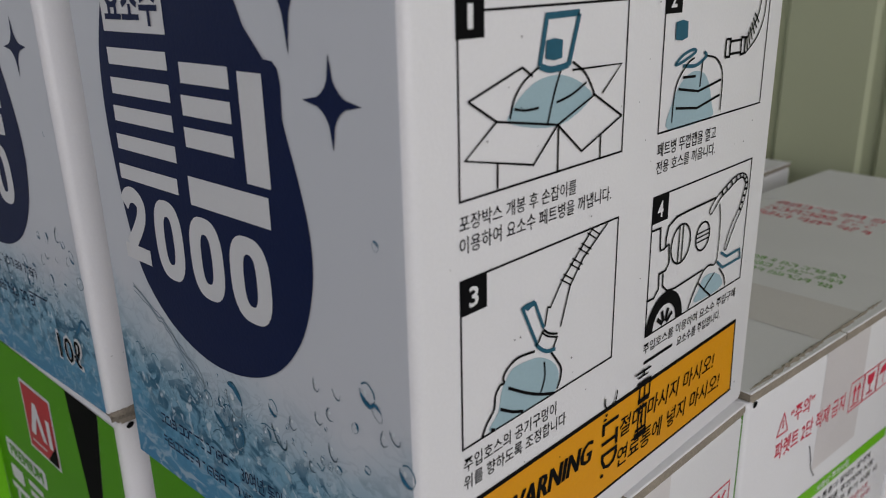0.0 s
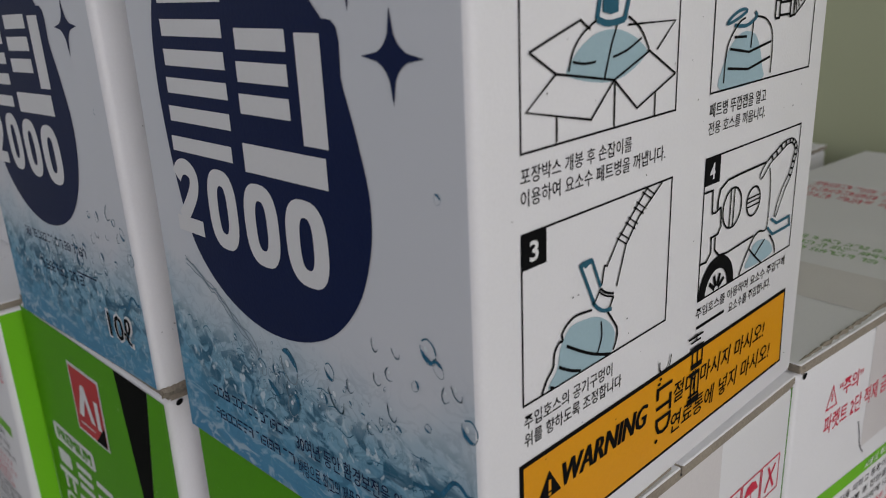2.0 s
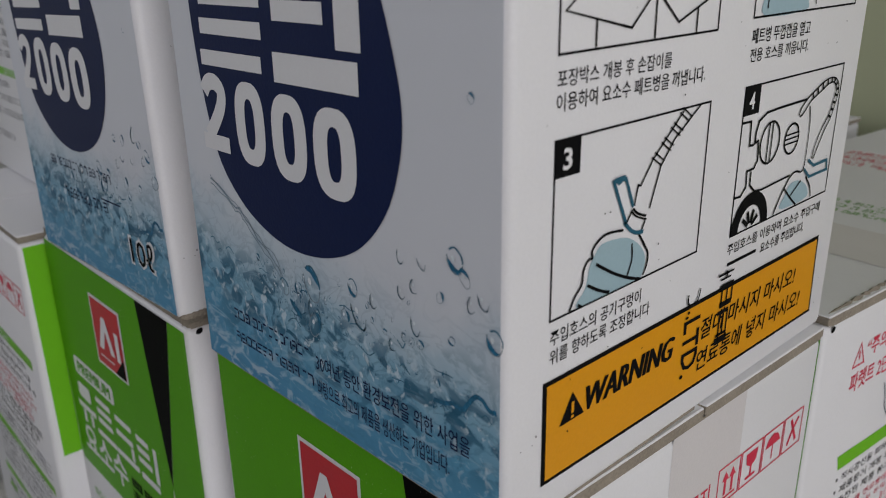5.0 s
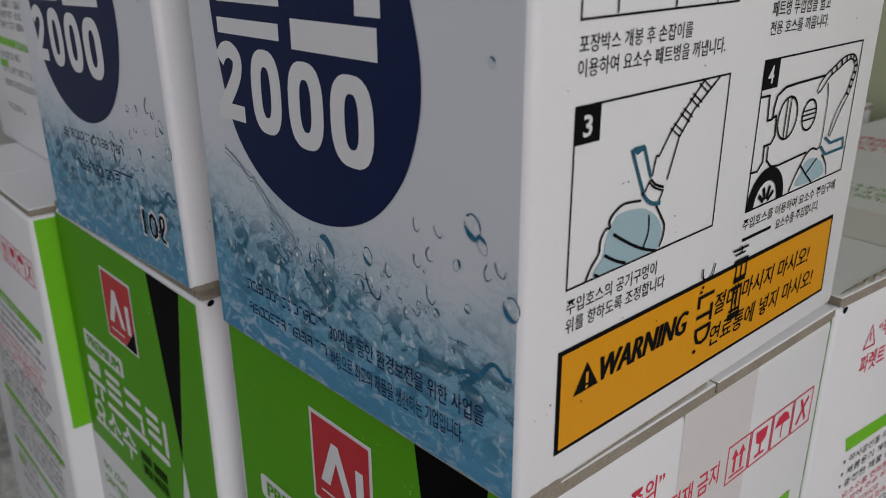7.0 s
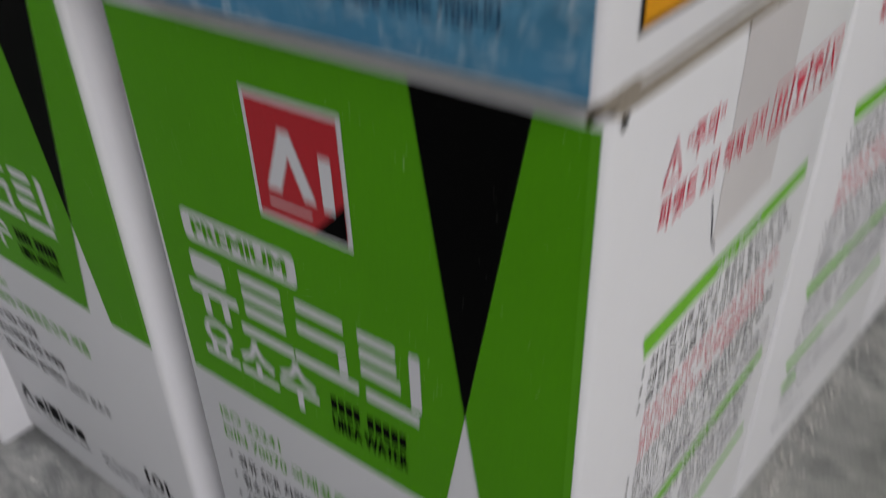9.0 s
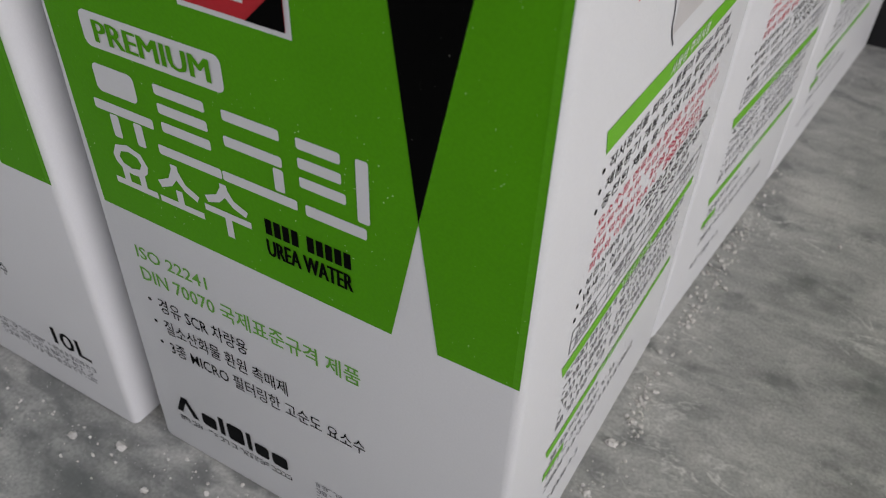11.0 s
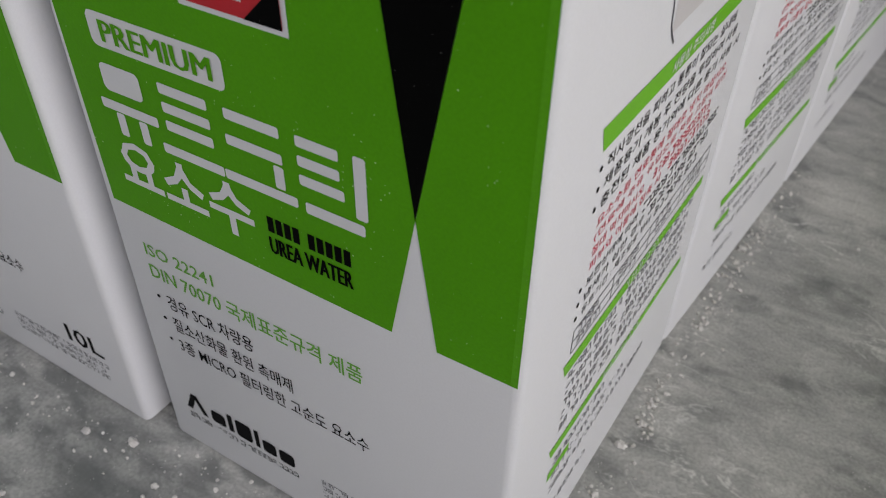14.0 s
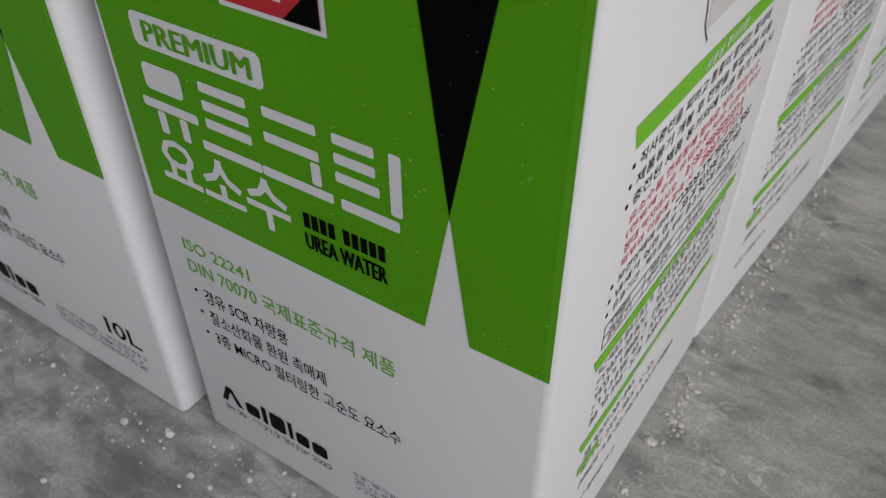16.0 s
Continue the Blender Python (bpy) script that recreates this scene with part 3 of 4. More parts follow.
def green_front(thing, face):
    def panel(bm):
        shape(bm, face, [(-W + 0.03, 1.77), (-0.548, 1.757), (-0.437, 2.339), (-0.612, H - 0.08), (-W + 0.03, H - 0.08)], 1)

    print_on(thing, "green_panel", GREEN, panel, "green printed panel")

    def panel2(bm):
        shape(bm, face, [(-0.349, 1.761), (-0.018, 1.769), (-0.018, H - 0.08), (-0.208, H - 0.08), (-0.437, 2.339)], 1)

    print_on(thing, "green_panel", GREEN, panel2, "green printed panel")
    # narrow strip of slightly lighter green along the corner edge
    print_on(thing, "crease_line", CREASE, lambda bm: rect(bm, face, -0.046, 1.775, -0.022, H - 0.08, 1.4), "lighter line at the edge of the green print")
    print_on(thing, "black_wedge", BLACK, lambda bm: shape(bm, face, [(-0.437, 2.339), (-0.208, H - 0.08), (-0.612, H - 0.08)], 1.5), "black wedge")

    # badge with a plain mark
    badge = print_on(thing, "badge", PAPER, lambda bm: rect(bm, face, -1.345, 2.850, -0.885, 3.340, 2), "square badge with a white border")
    print_on(badge, "badge_field", RED, lambda bm: rect(bm, face, -1.325, 2.870, -0.905, 3.320, 3), "red square badge")

    print_pieces(badge, "badge_mark", PAPER, [
        lambda bm: shape(bm, face, [(-1.27, 2.985), (-1.20, 2.985), (-1.145, 3.13), (-1.09, 2.985), (-1.03, 2.985), (-1.125, 3.225), (-1.175, 3.225)], 4),
        lambda bm: rect(bm, face, -1.00, 2.975, -0.945, 3.175, 4),
        lambda bm: rect(bm, face, -1.27, 2.925, -1.06, 2.936, 4),
    ], "white plain mark")
    print_on(badge, "badge_corner", BLACK, lambda bm: shape(bm, face, [(-1.06, 2.870), (-0.905, 2.870), (-0.905, 3.02)], 4), "black corner")
    plate = print_on(thing, "label_plate", PAPER, lambda bm: pill(bm, face, -1.86, 2.565, -1.20, 2.708, 2), "white plate")
    print_on(plate, "plate_word", GREEN, lambda bm: fat_word(bm, face, "PREMIUM", -1.80, 2.592, -1.25, 2.680, 0.010, 3), "green word on the plate", "stuff")

    bars = [(-1.865, 2.375, -1.655, 2.495), (-1.91, 2.285, -1.60, 2.330), (-1.84, 2.175, -1.795, 2.280), (-1.715, 2.175, -1.67, 2.280),
            (-1.555, 2.455, -1.315, 2.500), (-1.555, 2.375, -1.315, 2.420), (-1.555, 2.295, -1.315, 2.340), (-1.60, 2.180, -1.285, 2.225),
            (-1.235, 2.455, -0.985, 2.500), (-1.245, 2.345, -0.985, 2.390), (-1.28, 2.180, -0.935, 2.225), (-1.03, 2.235, -0.985, 2.335),
            (-0.915, 2.455, -0.735, 2.500), (-0.915, 2.375, -0.735, 2.420), (-0.915, 2.295, -0.720, 2.340), (-0.675, 2.245, -0.625, 2.505), (-0.90, 2.175, -0.64, 2.225)]
    print_pieces(thing, "mark_bar", PAPER, [lambda bm, b=b: pill(bm, face, *b, 2) for b in bars], "white bar of the product mark")
    print_on(thing, "product_kind", PAPER, lambda bm: lettering(bm, face, "\uc694\uc18c\uc218", -1.905, 1.895, -1.175, 2.155, 0.022, 2), "white lettering")

    def english(bm):
        for a0, count in ((-1.105, 4), (-0.910, 5)):
            for k in range(count):
                rect(bm, face, a0 + 0.041 * k, 2.00, a0 + 0.041 * k + 0.031, 2.075, 2)
        fat_word(bm, face, "UREA WATER", -1.11, 1.891, -0.71, 1.974, 0.007, 2)

    print_on(thing, "english_name", BLACK, english, "black condensed lettering", "stuff")

    print_on(thing, "standards_text", GREEN_TEXT, lambda bm: lettering(bm, face, "ISO 22241", -1.925, 1.495, -1.505, 1.568, 0.008), "green standards text")

    def norms(bm):
        lettering(bm, face, "DIN 70070 \uad6d\uc81c\ud45c\uc900\uaddc\uaca9 \uc81c\ud488", -1.93, 1.345, -0.705, 1.452, 0.010)

    print_on(thing, "standards_text", GREEN_TEXT, norms, "green standards text")

    for b, a1, words in ((1.165, -1.33, "\uacbd\uc720 SCR \ucc28\ub7c9\uc6a9"), (1.015, -1.12, "\uc9c8\uc18c\uc0b0\ud654\ubb3c \ud658\uc6d0 \ucd09\ub9e4\uc81c"),
                         (0.865, -0.70, "3\uc885 MICRO \ud544\ud130\ub9c1\ud55c \uace0\uc21c\ub3c4 \uc694\uc18c\uc218")):
        print_on(thing, "text_line", INK, lambda bm: (lettering(bm, face, words, -1.87, b, a1, b + 0.10, 0.003), oval(bm, face, -1.925, b + 0.06, 0.012, 0.012, 1, 8)), "black line of text")

    def maker(bm):  # licence mark as plain bars
        shape(bm, face, [(-1.96, 0.36), (-1.92, 0.36), (-1.865, 0.50), (-1.905, 0.50)])
        shape(bm, face, [(-1.80, 0.36), (-1.84, 0.36), (-1.895, 0.50), (-1.865, 0.50)])
        a = -1.77
        for w, hgt in ((0.10, 0.10), (0.035, 0.145), (0.11, 0.14), (0.03, 0.145), (0.09, 0.10), (0.10, 0.10)):
            pill(bm, face, a, 0.36, a + w, 0.36 + hgt)
            a += w + 0.022
        rng = random.Random(3)
        dashes(bm, face, -1.95, 0.285, -1.80, 0.325, rng)
        dashes(bm, face, -1.74, 0.285, -1.17, 0.325, rng)

    print_on(thing, "licence_mark", INK, maker, "dark licence mark of plain bars", "stuff")

    def foot(bm):
        rng = random.Random(4)
        for k in range(3):
            dashes(bm, face, -1.02, 0.37 - 0.055 * k, -0.22, 0.405 - 0.055 * k, rng)

    print_on(thing, "foot_print", GREY_INK, foot, "small grey print", "stuff")
    print_on(thing, "volume", INK, lambda bm: (lettering(bm, face, "1", -0.508, 0.452, -0.476, 0.588, 0.0), lettering(bm, face, "0L", -0.445, 0.45, -0.210, 0.59, 0.012)), "black volume mark")


def torn_edge(thing, x0, y0, y1, z, seed, name="torn_edge"):
    """Frayed raw cardboard along a top edge."""
    rng = random.Random(seed)
    bm = bmesh.new()
    n = max(22, int(34 * (y1 - y0)))
    rows = []
    for k in range(n + 1):
        y = y0 + (y1 - y0) * k / n
        fade = min(1.0, 6 * k / n, 6 * (n - k) / n)
        out, up = 0.003 + fade * rng.uniform(0.001, 0.008), fade * rng.uniform(0.0, 0.015)
        rows.append([bm.verts.new(Vector(p) * S) for p in ((x0 - 0.05, y, z), (x0 - 0.03, y, z + up + 0.006), (x0 + out * 0.4, y, z - 0.01 + up * 0.4), (x0 + out, y, z - 0.025 - fade * rng.uniform(0, 0.015)), (x0 - 0.03, y, z - 0.07))])
    for a, b in zip(rows, rows[1:]):
        for k in range(5):
            bm.faces.new([a[k - 1], a[k], b[k], b[k - 1]])
    return part(name, bm, BROWN, thing, "frayed brown cardboard edge")


def green_carton():
    thing = tagged(new("carton"), "white and green urea water carton standing on the concrete floor", "carton", "urea cartons")
    carton_body(thing, W, D, H, SKEW, 0.07)
    green_front(thing, Face("front"))
    green_side(thing, Face("right", skew=SKEW))
    green_side(thing, Face("left", width=W, depth=D, skew=SKEW))
    tape_strip(thing, W, D, H)
    torn_edge(thing, 0.008, 0.05, 1.75, H - 0.005, 3)
    # the hole's dark inside is painted on as a flat black oval
    print_on(thing, "hole_shade", INK, lambda bm: oval(bm, Face("right"), 0.075, H - 0.085, 0.022, 0.016, 2, 12, 0.5), "black oval painted for the shade in a small hole at the crushed corner")
    print_on(thing, "fold_edge", BROWN, lambda bm: shape(bm, Face("right", skew=SKEW), [(0.03, H - 0.062), (D - 0.03, H - 0.062), (D - 0.03, H - 0.050), (0.03, H - 0.050)], 1), "raw edge along the top fold")

    def top_print(bm):
        top = Face("top", depth=H)
        rng = random.Random(8)
        for k in range(3):
            dashes(bm, top, -1.7, 1.72 + 0.12 * k, -0.35, 1.79 + 0.12 * k, rng)

    print_on(thing, "top_print", GREEN_TEXT, top_print, "green print on the top flap", "stuff")

    def top_red(bm):
        top = Face("top", depth=H)
        rng = random.Random(9)
        for k in range(3):
            dashes(bm, top, -1.7, 0.30 + 0.13 * k, -0.5, 0.37 + 0.13 * k, rng)

    print_on(thing, "top_warning", PINK, top_red, "red print on the top flap")
    return thing


def at(x, y, z, turn=0.0):
    return pose(x * S, y * S, z * S, 0, 0, turn)


g = green_carton()
g.matrix_basis = at(0, 0, 0, 0)
copy_thing(g, pose(-2.312 * S, -0.062 * S, 0, 0, 1.0, 0.3) @ Matrix.Diagonal((1, 1, 1.008, 1)))
# turned carton whose green front faces along the row


def turned_carton():
    thing = tagged(new("carton"), "white urea water carton turned so that its plain green end shows", "carton", "urea cartons")
    carton_body(thing, W, D, H, SKEW, 0.07)
    # the same green as the other fronts, painted brighter where light falls on it
    print_on(thing, "green_panel", LIME, lambda bm: rect(bm, Face("front"), -W + 0.03, 1.85, -0.03, H - 0.08), "plain green printed panel, coloured brighter for the light on it")
    green_side(thing, Face("left", width=W, depth=D, skew=SKEW))
    return thing


turned_carton().matrix_basis = at(-4.37, 1.84, 0, 90.0)
# the row behind, along the long side
copy_thing(g, at(0.058, 2.212, 0, -4.4) @ Matrix.Diagonal((1, 1.01, 1.012, 1)))
copy_thing(g, at(-2.2, 2.36, 0, -0.6))


def deep_carton(depth):
    thing = tagged(new("carton"), "deep white carton with green bands and red print on its top", "carton", "urea cartons")
    carton_body(thing, W, depth, H, SKEW, 0.07)
    green_side(thing, Face("right", skew=SKEW))
    rng = random.Random(9)
    for k in range(3):
        print_on(thing, "top_warning", PINK, lambda bm: dashes(bm, Face("top", depth=H), -1.75, 1.0 + 0.2 * k, -0.75, 1.12 + 0.2 * k, rng), "red print on the top")
    return thing


deep = deep_carton(3.1)
deep.matrix_basis = at(0.285, 4.46, 0, -4.4)
copy_thing(deep, at(-2.05, 4.72, 0, -1.2))
tagged(copy_thing(g, at(-4.75, 2.45, H, 90.0)), "white and green urea water carton stacked on a carton")


# ---- blue cartons ----
UO = (0.02, -0.117, 3.60)
UW, UD, UH = 1.90, 2.34, 3.0


def blue_front(thing, face, plain_text=False):
    print_on(thing, "water_picture", WATER, lambda bm: rect(bm, face, 0.02 - UW + 0.03, 3.63, 0.02 - 0.02, 6.55, 1), "printed blue water splash")
    drop = [(-1.10, 6.15), (-1.45, 5.85), (-1.62, 5.55), (-1.67, 5.30), (-1.655, 5.0), (-1.60, 4.72), (-1.52, 4.55), (-1.35, 4.41), (-1.12, 4.335), (-0.88, 4.345), (-0.66, 4.43),
            (-0.50, 4.59), (-0.42, 4.78), (-0.405, 4.95), (-0.44, 5.12), (-0.49, 5.28)]

    def drop_shape(bm):
        pts = curve(drop, 5)
        pts += [(-0.50, 5.32), (-0.495, 5.42), (-0.505, 5.465), (-0.53, 5.485), (-0.57, 5.487), (-0.66, 5.58), (-0.74, 5.75), (-0.85, 5.98)]
        shape(bm, face, pts, 2)

    print_on(thing, "drop_sign", NAVY, drop_shape, "navy drop")

    def star(bm, spot):
        for a, b, ra, rb in (spot,):
            pts = []
            for k in range(4):
                for s in range(8):
                    t = (k + s / 8) * math.pi / 2
                    r = 1 / (abs(math.cos(t)) ** 0.5 + abs(math.sin(t)) ** 0.5) ** 2
                    pts.append((a + ra * r * math.cos(t), b + rb * r * math.sin(t)))
            shape(bm, face, pts, 2)

    print_pieces(thing, "star", NAVY, [lambda bm, c=c: star(bm, c) for c in ((-0.268, 5.385, 0.13, 0.135), (-0.445, 5.72, 0.16, 0.215))], "navy four-pointed star")

    # product mark as plain bars and rings
    bars = [(-1.575, 5.420, -1.14, 5.482), (-1.580, 5.310, -1.145, 5.372), (-1.590, 5.205, -1.15, 5.265), (-1.60, 5.095, -1.155, 5.155), (-1.615, 4.975, -1.17, 5.035),
            (-1.06, 5.385, -0.765, 5.455), (-1.07, 5.275, -0.770, 5.345), (-1.075, 5.165, -0.775, 5.235), (-0.715, 5.09, -0.585, 5.445), (-1.09, 4.955, -0.605, 5.060)]
    print_pieces(thing, "mark_bar", PAPER, [lambda bm, b=b: rect(bm, face, *b, 3) for b in bars], "white bar of the product mark")

    def numeral(bm, a, b, ra, rb):
        out, inn = [], []
        for k in range(28):
            c, t = math.cos(k * math.tau / 28), math.sin(k * math.tau / 28)
            c, t = math.copysign(abs(c) ** 0.75, c), math.copysign(abs(t) ** 0.75, t)
            out.append(bm.verts.new(face(a + ra * c, b + rb * t, 3)))
            inn.append(bm.verts.new(face(a + ra * 0.32 * c, b + rb * 0.60 * t, 3)))
        for k in range(28):
            bm.faces.new([out[k], out[k - 1], inn[k - 1], inn[k]])

    print_pieces(thing, "mark_ring", PAPER, [lambda bm, r=r: numeral(bm, *r) for r in ((-1.287, 4.776, 0.104, 0.160), (-1.026, 4.760, 0.110, 0.158), (-0.755, 4.745, 0.120, 0.158))], "white rounded ring")
    print_on(thing, "mark_bar", PAPER, lambda bm: stroke(bm, face, curve([(-1.622, 4.868), (-1.585, 4.905), (-1.532, 4.912), (-1.488, 4.882), (-1.496, 4.825), (-1.550, 4.755), (-1.615, 4.690)], 4), 0.066, 3), "white bent bar of the product mark")
    print_on(thing, "mark_bar", PAPER, lambda bm: rect(bm, face, -1.660, 4.635, -1.455, 4.700, 3.4), "white bar of the product mark")
    plate = print_on(thing, "kind_plate", PAPER, lambda bm: rect(bm, face, -1.575, 5.54, -1.125, 5.74, 3), "white plate")
    print_on(plate, "kind_word", NAVY, lambda bm: lettering(bm, face, "\uc694\uc18c\uc218", -1.545, 5.565, -1.155, 5.71, 0.03, 4), "navy lettering")

    rng = random.Random(6 + plain_text)
    if plain_text:
        print_on(thing, "text_bar", NAVY, lambda bm: (dashes(bm, face, -1.45, 4.21, -0.55, 4.26, rng, 2), dashes(bm, face, -1.3, 4.03, -0.70, 4.09, rng, 2), rect(bm, face, -0.75, 4.10, -0.50, 4.108, 2)), "small unreadable lines", "stuff")
        print_on(thing, "volume_edge", PAPER, lambda bm: lettering(bm, face, "10\u2113", -0.465, 3.795, -0.155, 3.975, 0.035, 2), "white outline of the volume mark")
        print_on(thing, "volume", INK, lambda bm: lettering(bm, face, "10\u2113", -0.445, 3.81, -0.175, 3.96, 0.005, 3), "black volume mark")
    else:
        for b, a1, words in ((3.857, -0.125, "30\uc5ec\ub144 \ub3d9\uc548 \ud658\uacbd\ubcf4\uc804\uc744 \uc704\ud55c \uc0ac\uc5c5\uc744"), (3.747, -0.22, "\ubc14\ud0d5\uc73c\ub85c \ucd5c\uace0\uc758 \uc81c\ud488\uc744 \uc0dd\uc0b0\ud558\ub294 \uae30\uc5c5\uc785\ub2c8\ub2e4.")):
            print_on(thing, "text_bar", NAVY, lambda bm: dashes(bm, face, -1.58, b + 0.028, -1.0, b + 0.075, rng, 2), "small navy unreadable bars", "stuff")
            print_on(thing, "motto", NAVY, lambda bm: lettering(bm, face, words, -0.965, b, a1, b + 0.075, 0.004, 2), "small navy line of text", "stuff")

    def crest(a):
        return 4.03 - 0.075 * (a + 0.02)

    spots = []
    for _ in range(230 if not plain_text else 90):
        a = -0.04 - 1.35 * rng.random() ** 0.8
        b = crest(a) + 0.02 + rng.gauss(0.0, 0.055) + (rng.expovariate(11.0) if rng.random() < 0.3 else 0)
        if 3.98 < b < 4.33:
            spots.append((a, b, rng.choice((0.003, 0.004, 0.005, 0.006, 0.009, 0.012)) * rng.uniform(0.7, 1.2)))
    # the larger drops: place and size
    spots += [(-0.435, 4.471, 0.018), (-0.335, 4.474, 0.018), (-0.184, 4.518, 0.034), (-0.144, 4.473, 0.020), (-0.434, 4.346, 0.022), (-0.369, 4.382, 0.024), (-0.583, 4.269, 0.022), (-0.251, 4.38, 0.016),
              (-0.112, 4.399, 0.020), (-0.067, 4.425, 0.022), (-0.37, 4.248, 0.024), (-0.672, 4.193, 0.040), (-0.753, 4.157, 0.026), (-0.953, 4.22, 0.050), (-0.962, 4.126, 0.026), (-0.95, 4.058, 0.036),
              (-0.70, 4.28, 0.026), (-0.489, 4.136, 0.022), (-0.349, 4.184, 0.018), (-0.202, 4.248, 0.016), (-0.021, 4.305, 0.034), (-1.148, 4.155, 0.030), (-0.115, 5.005, 0.013), (-1.05, 4.18, 0.022)]
    turns = [(rng.uniform(-0.7, 0.7), rng.uniform(0.9, 1.7), rng.random()) for _ in spots]

    def wet(kind):
        def draw(bm):
            for (a, b, r), (turn, tall, k) in zip(spots, turns):
                c, n = math.cos(turn), math.sin(turn)
                spin = lambda pts: [(a + r * (c * x - n * y * tall), b + r * (n * x + c * y * tall)) for x, y in pts]
                if kind == "rim":
                    stroke(bm, face, curve(spin([(0.9, -0.3), (0.95, 0.3), (0.4, 0.95), (-0.4, 0.9)] if k < 0.6 else [(-0.9, 0.4), (-0.8, -0.5), (0, -1), (0.5, -0.8)]), 4), r * 0.17, 2)
                elif kind == "shade":
                    stroke(bm, face, curve(spin([(-0.8, 0.6), (-0.95, -0.1), (-0.5, -0.85), (0.3, -0.95), (0.85, -0.4)]), 4), r * 0.11, 2)
                elif kind == "core":
                    if k < 0.55:
                        shape(bm, face, spin([(0.95, -0.2), (0.8, 0.55), (0.2, 0.98), (-0.35, 0.85), (0.15, 0.62), (0.55, 0.15)] if k < 0.3 else [(-0.9, 0.4), (-0.85, -0.5), (-0.1, -1.0), (0.5, -0.8), (0.0, -0.6), (-0.5, -0.1)]), 2.1)
                elif r > 0.012:
                    oval(bm, face, a - r * 0.25, b + r * 0.2, r * 0.22, r * 0.3, 2.3, 10, turn)
        return draw

    def wave_lines(low, high, count, thick):
        def draw(bm):
            for _ in range(count):
                a = rng.uniform(-1.75, -0.06)
                b = crest(a) - rng.uniform(low, high)
                if b < 3.66:
                    continue
                w = rng.uniform(0.012, 0.05)
                pts = [(a + w * (k - 1.5) / 1.5, b + rng.uniform(-0.018, 0.018)) for k in range(4)]
                if max(p[0] for p in pts) < -0.03 and min(p[0] for p in pts) > -1.82:
                    stroke(bm, face, curve(pts, 4), thick * rng.uniform(0.5, 1.2), 1.6)
        return draw

    print_on(thing, "wave_pattern", DROP_DARK, wave_lines(-0.10, 0.10, 30, 0.004), "dark lines of the printed waves", "stuff")
    print_on(thing, "wave_crest", DROP_TEAL, lambda bm: stroke(bm, face, curve([(-0.012, 4.075), (-0.04, 4.07), (-0.07, 4.095), (-0.10, 4.095), (-0.13, 4.06), (-0.16, 4.025), (-0.20, 4.03), (-0.24, 4.015), (-0.29, 4.01)], 4), 0.016, 1.8), "dark crest of the printed wave")
    if not plain_text:
        def stream(bm):
            rail = curve([(-1.66, 4.50), (-1.47, 4.415), (-1.41, 4.385), (-1.30, 4.30), (-1.19, 4.24), (-1.15, 4.16)], 5)
            for shift, thick in ((0.0, 0.007), (0.022, 0.004), (-0.030, 0.005)):
                stroke(bm, face, [(a + rng.uniform(-0.006, 0.006), b + shift * (0.4 + 0.6 * k / len(rail)) + rng.uniform(-0.008, 0.008)) for k, (a, b) in enumerate(rail)], thick, 1.7)

        print_on(thing, "stream_pattern", DROP_GREY, stream, "grey stream of the printed water", "stuff")
    print_on(thing, "dark_drop", DROP_TEAL, lambda bm: shape(bm, face, curve([(-1.115, 4.115), (-1.085, 4.105), (-1.045, 4.075), (-1.04, 4.05), (-1.065, 4.06), (-1.10, 4.085)], 4, True), 1.8), "dark teal fold of the printed water")
    print_on(thing, "droplet_pattern", DROP_DARK, wet("rim"), "dark rims of printed droplets", "stuff")
    print_on(thing, "droplet_pattern", DROP_TEAL, wet("core"), "dark teal hearts of printed droplets", "stuff")
    print_on(thing, "droplet_pattern", DROP_GREY, wet("shade"), "grey shades of printed droplets", "stuff")
    print_on(thing, "droplet_pattern", DROP_PALE, wet("glint"), "pale glints of printed droplets", "stuff")


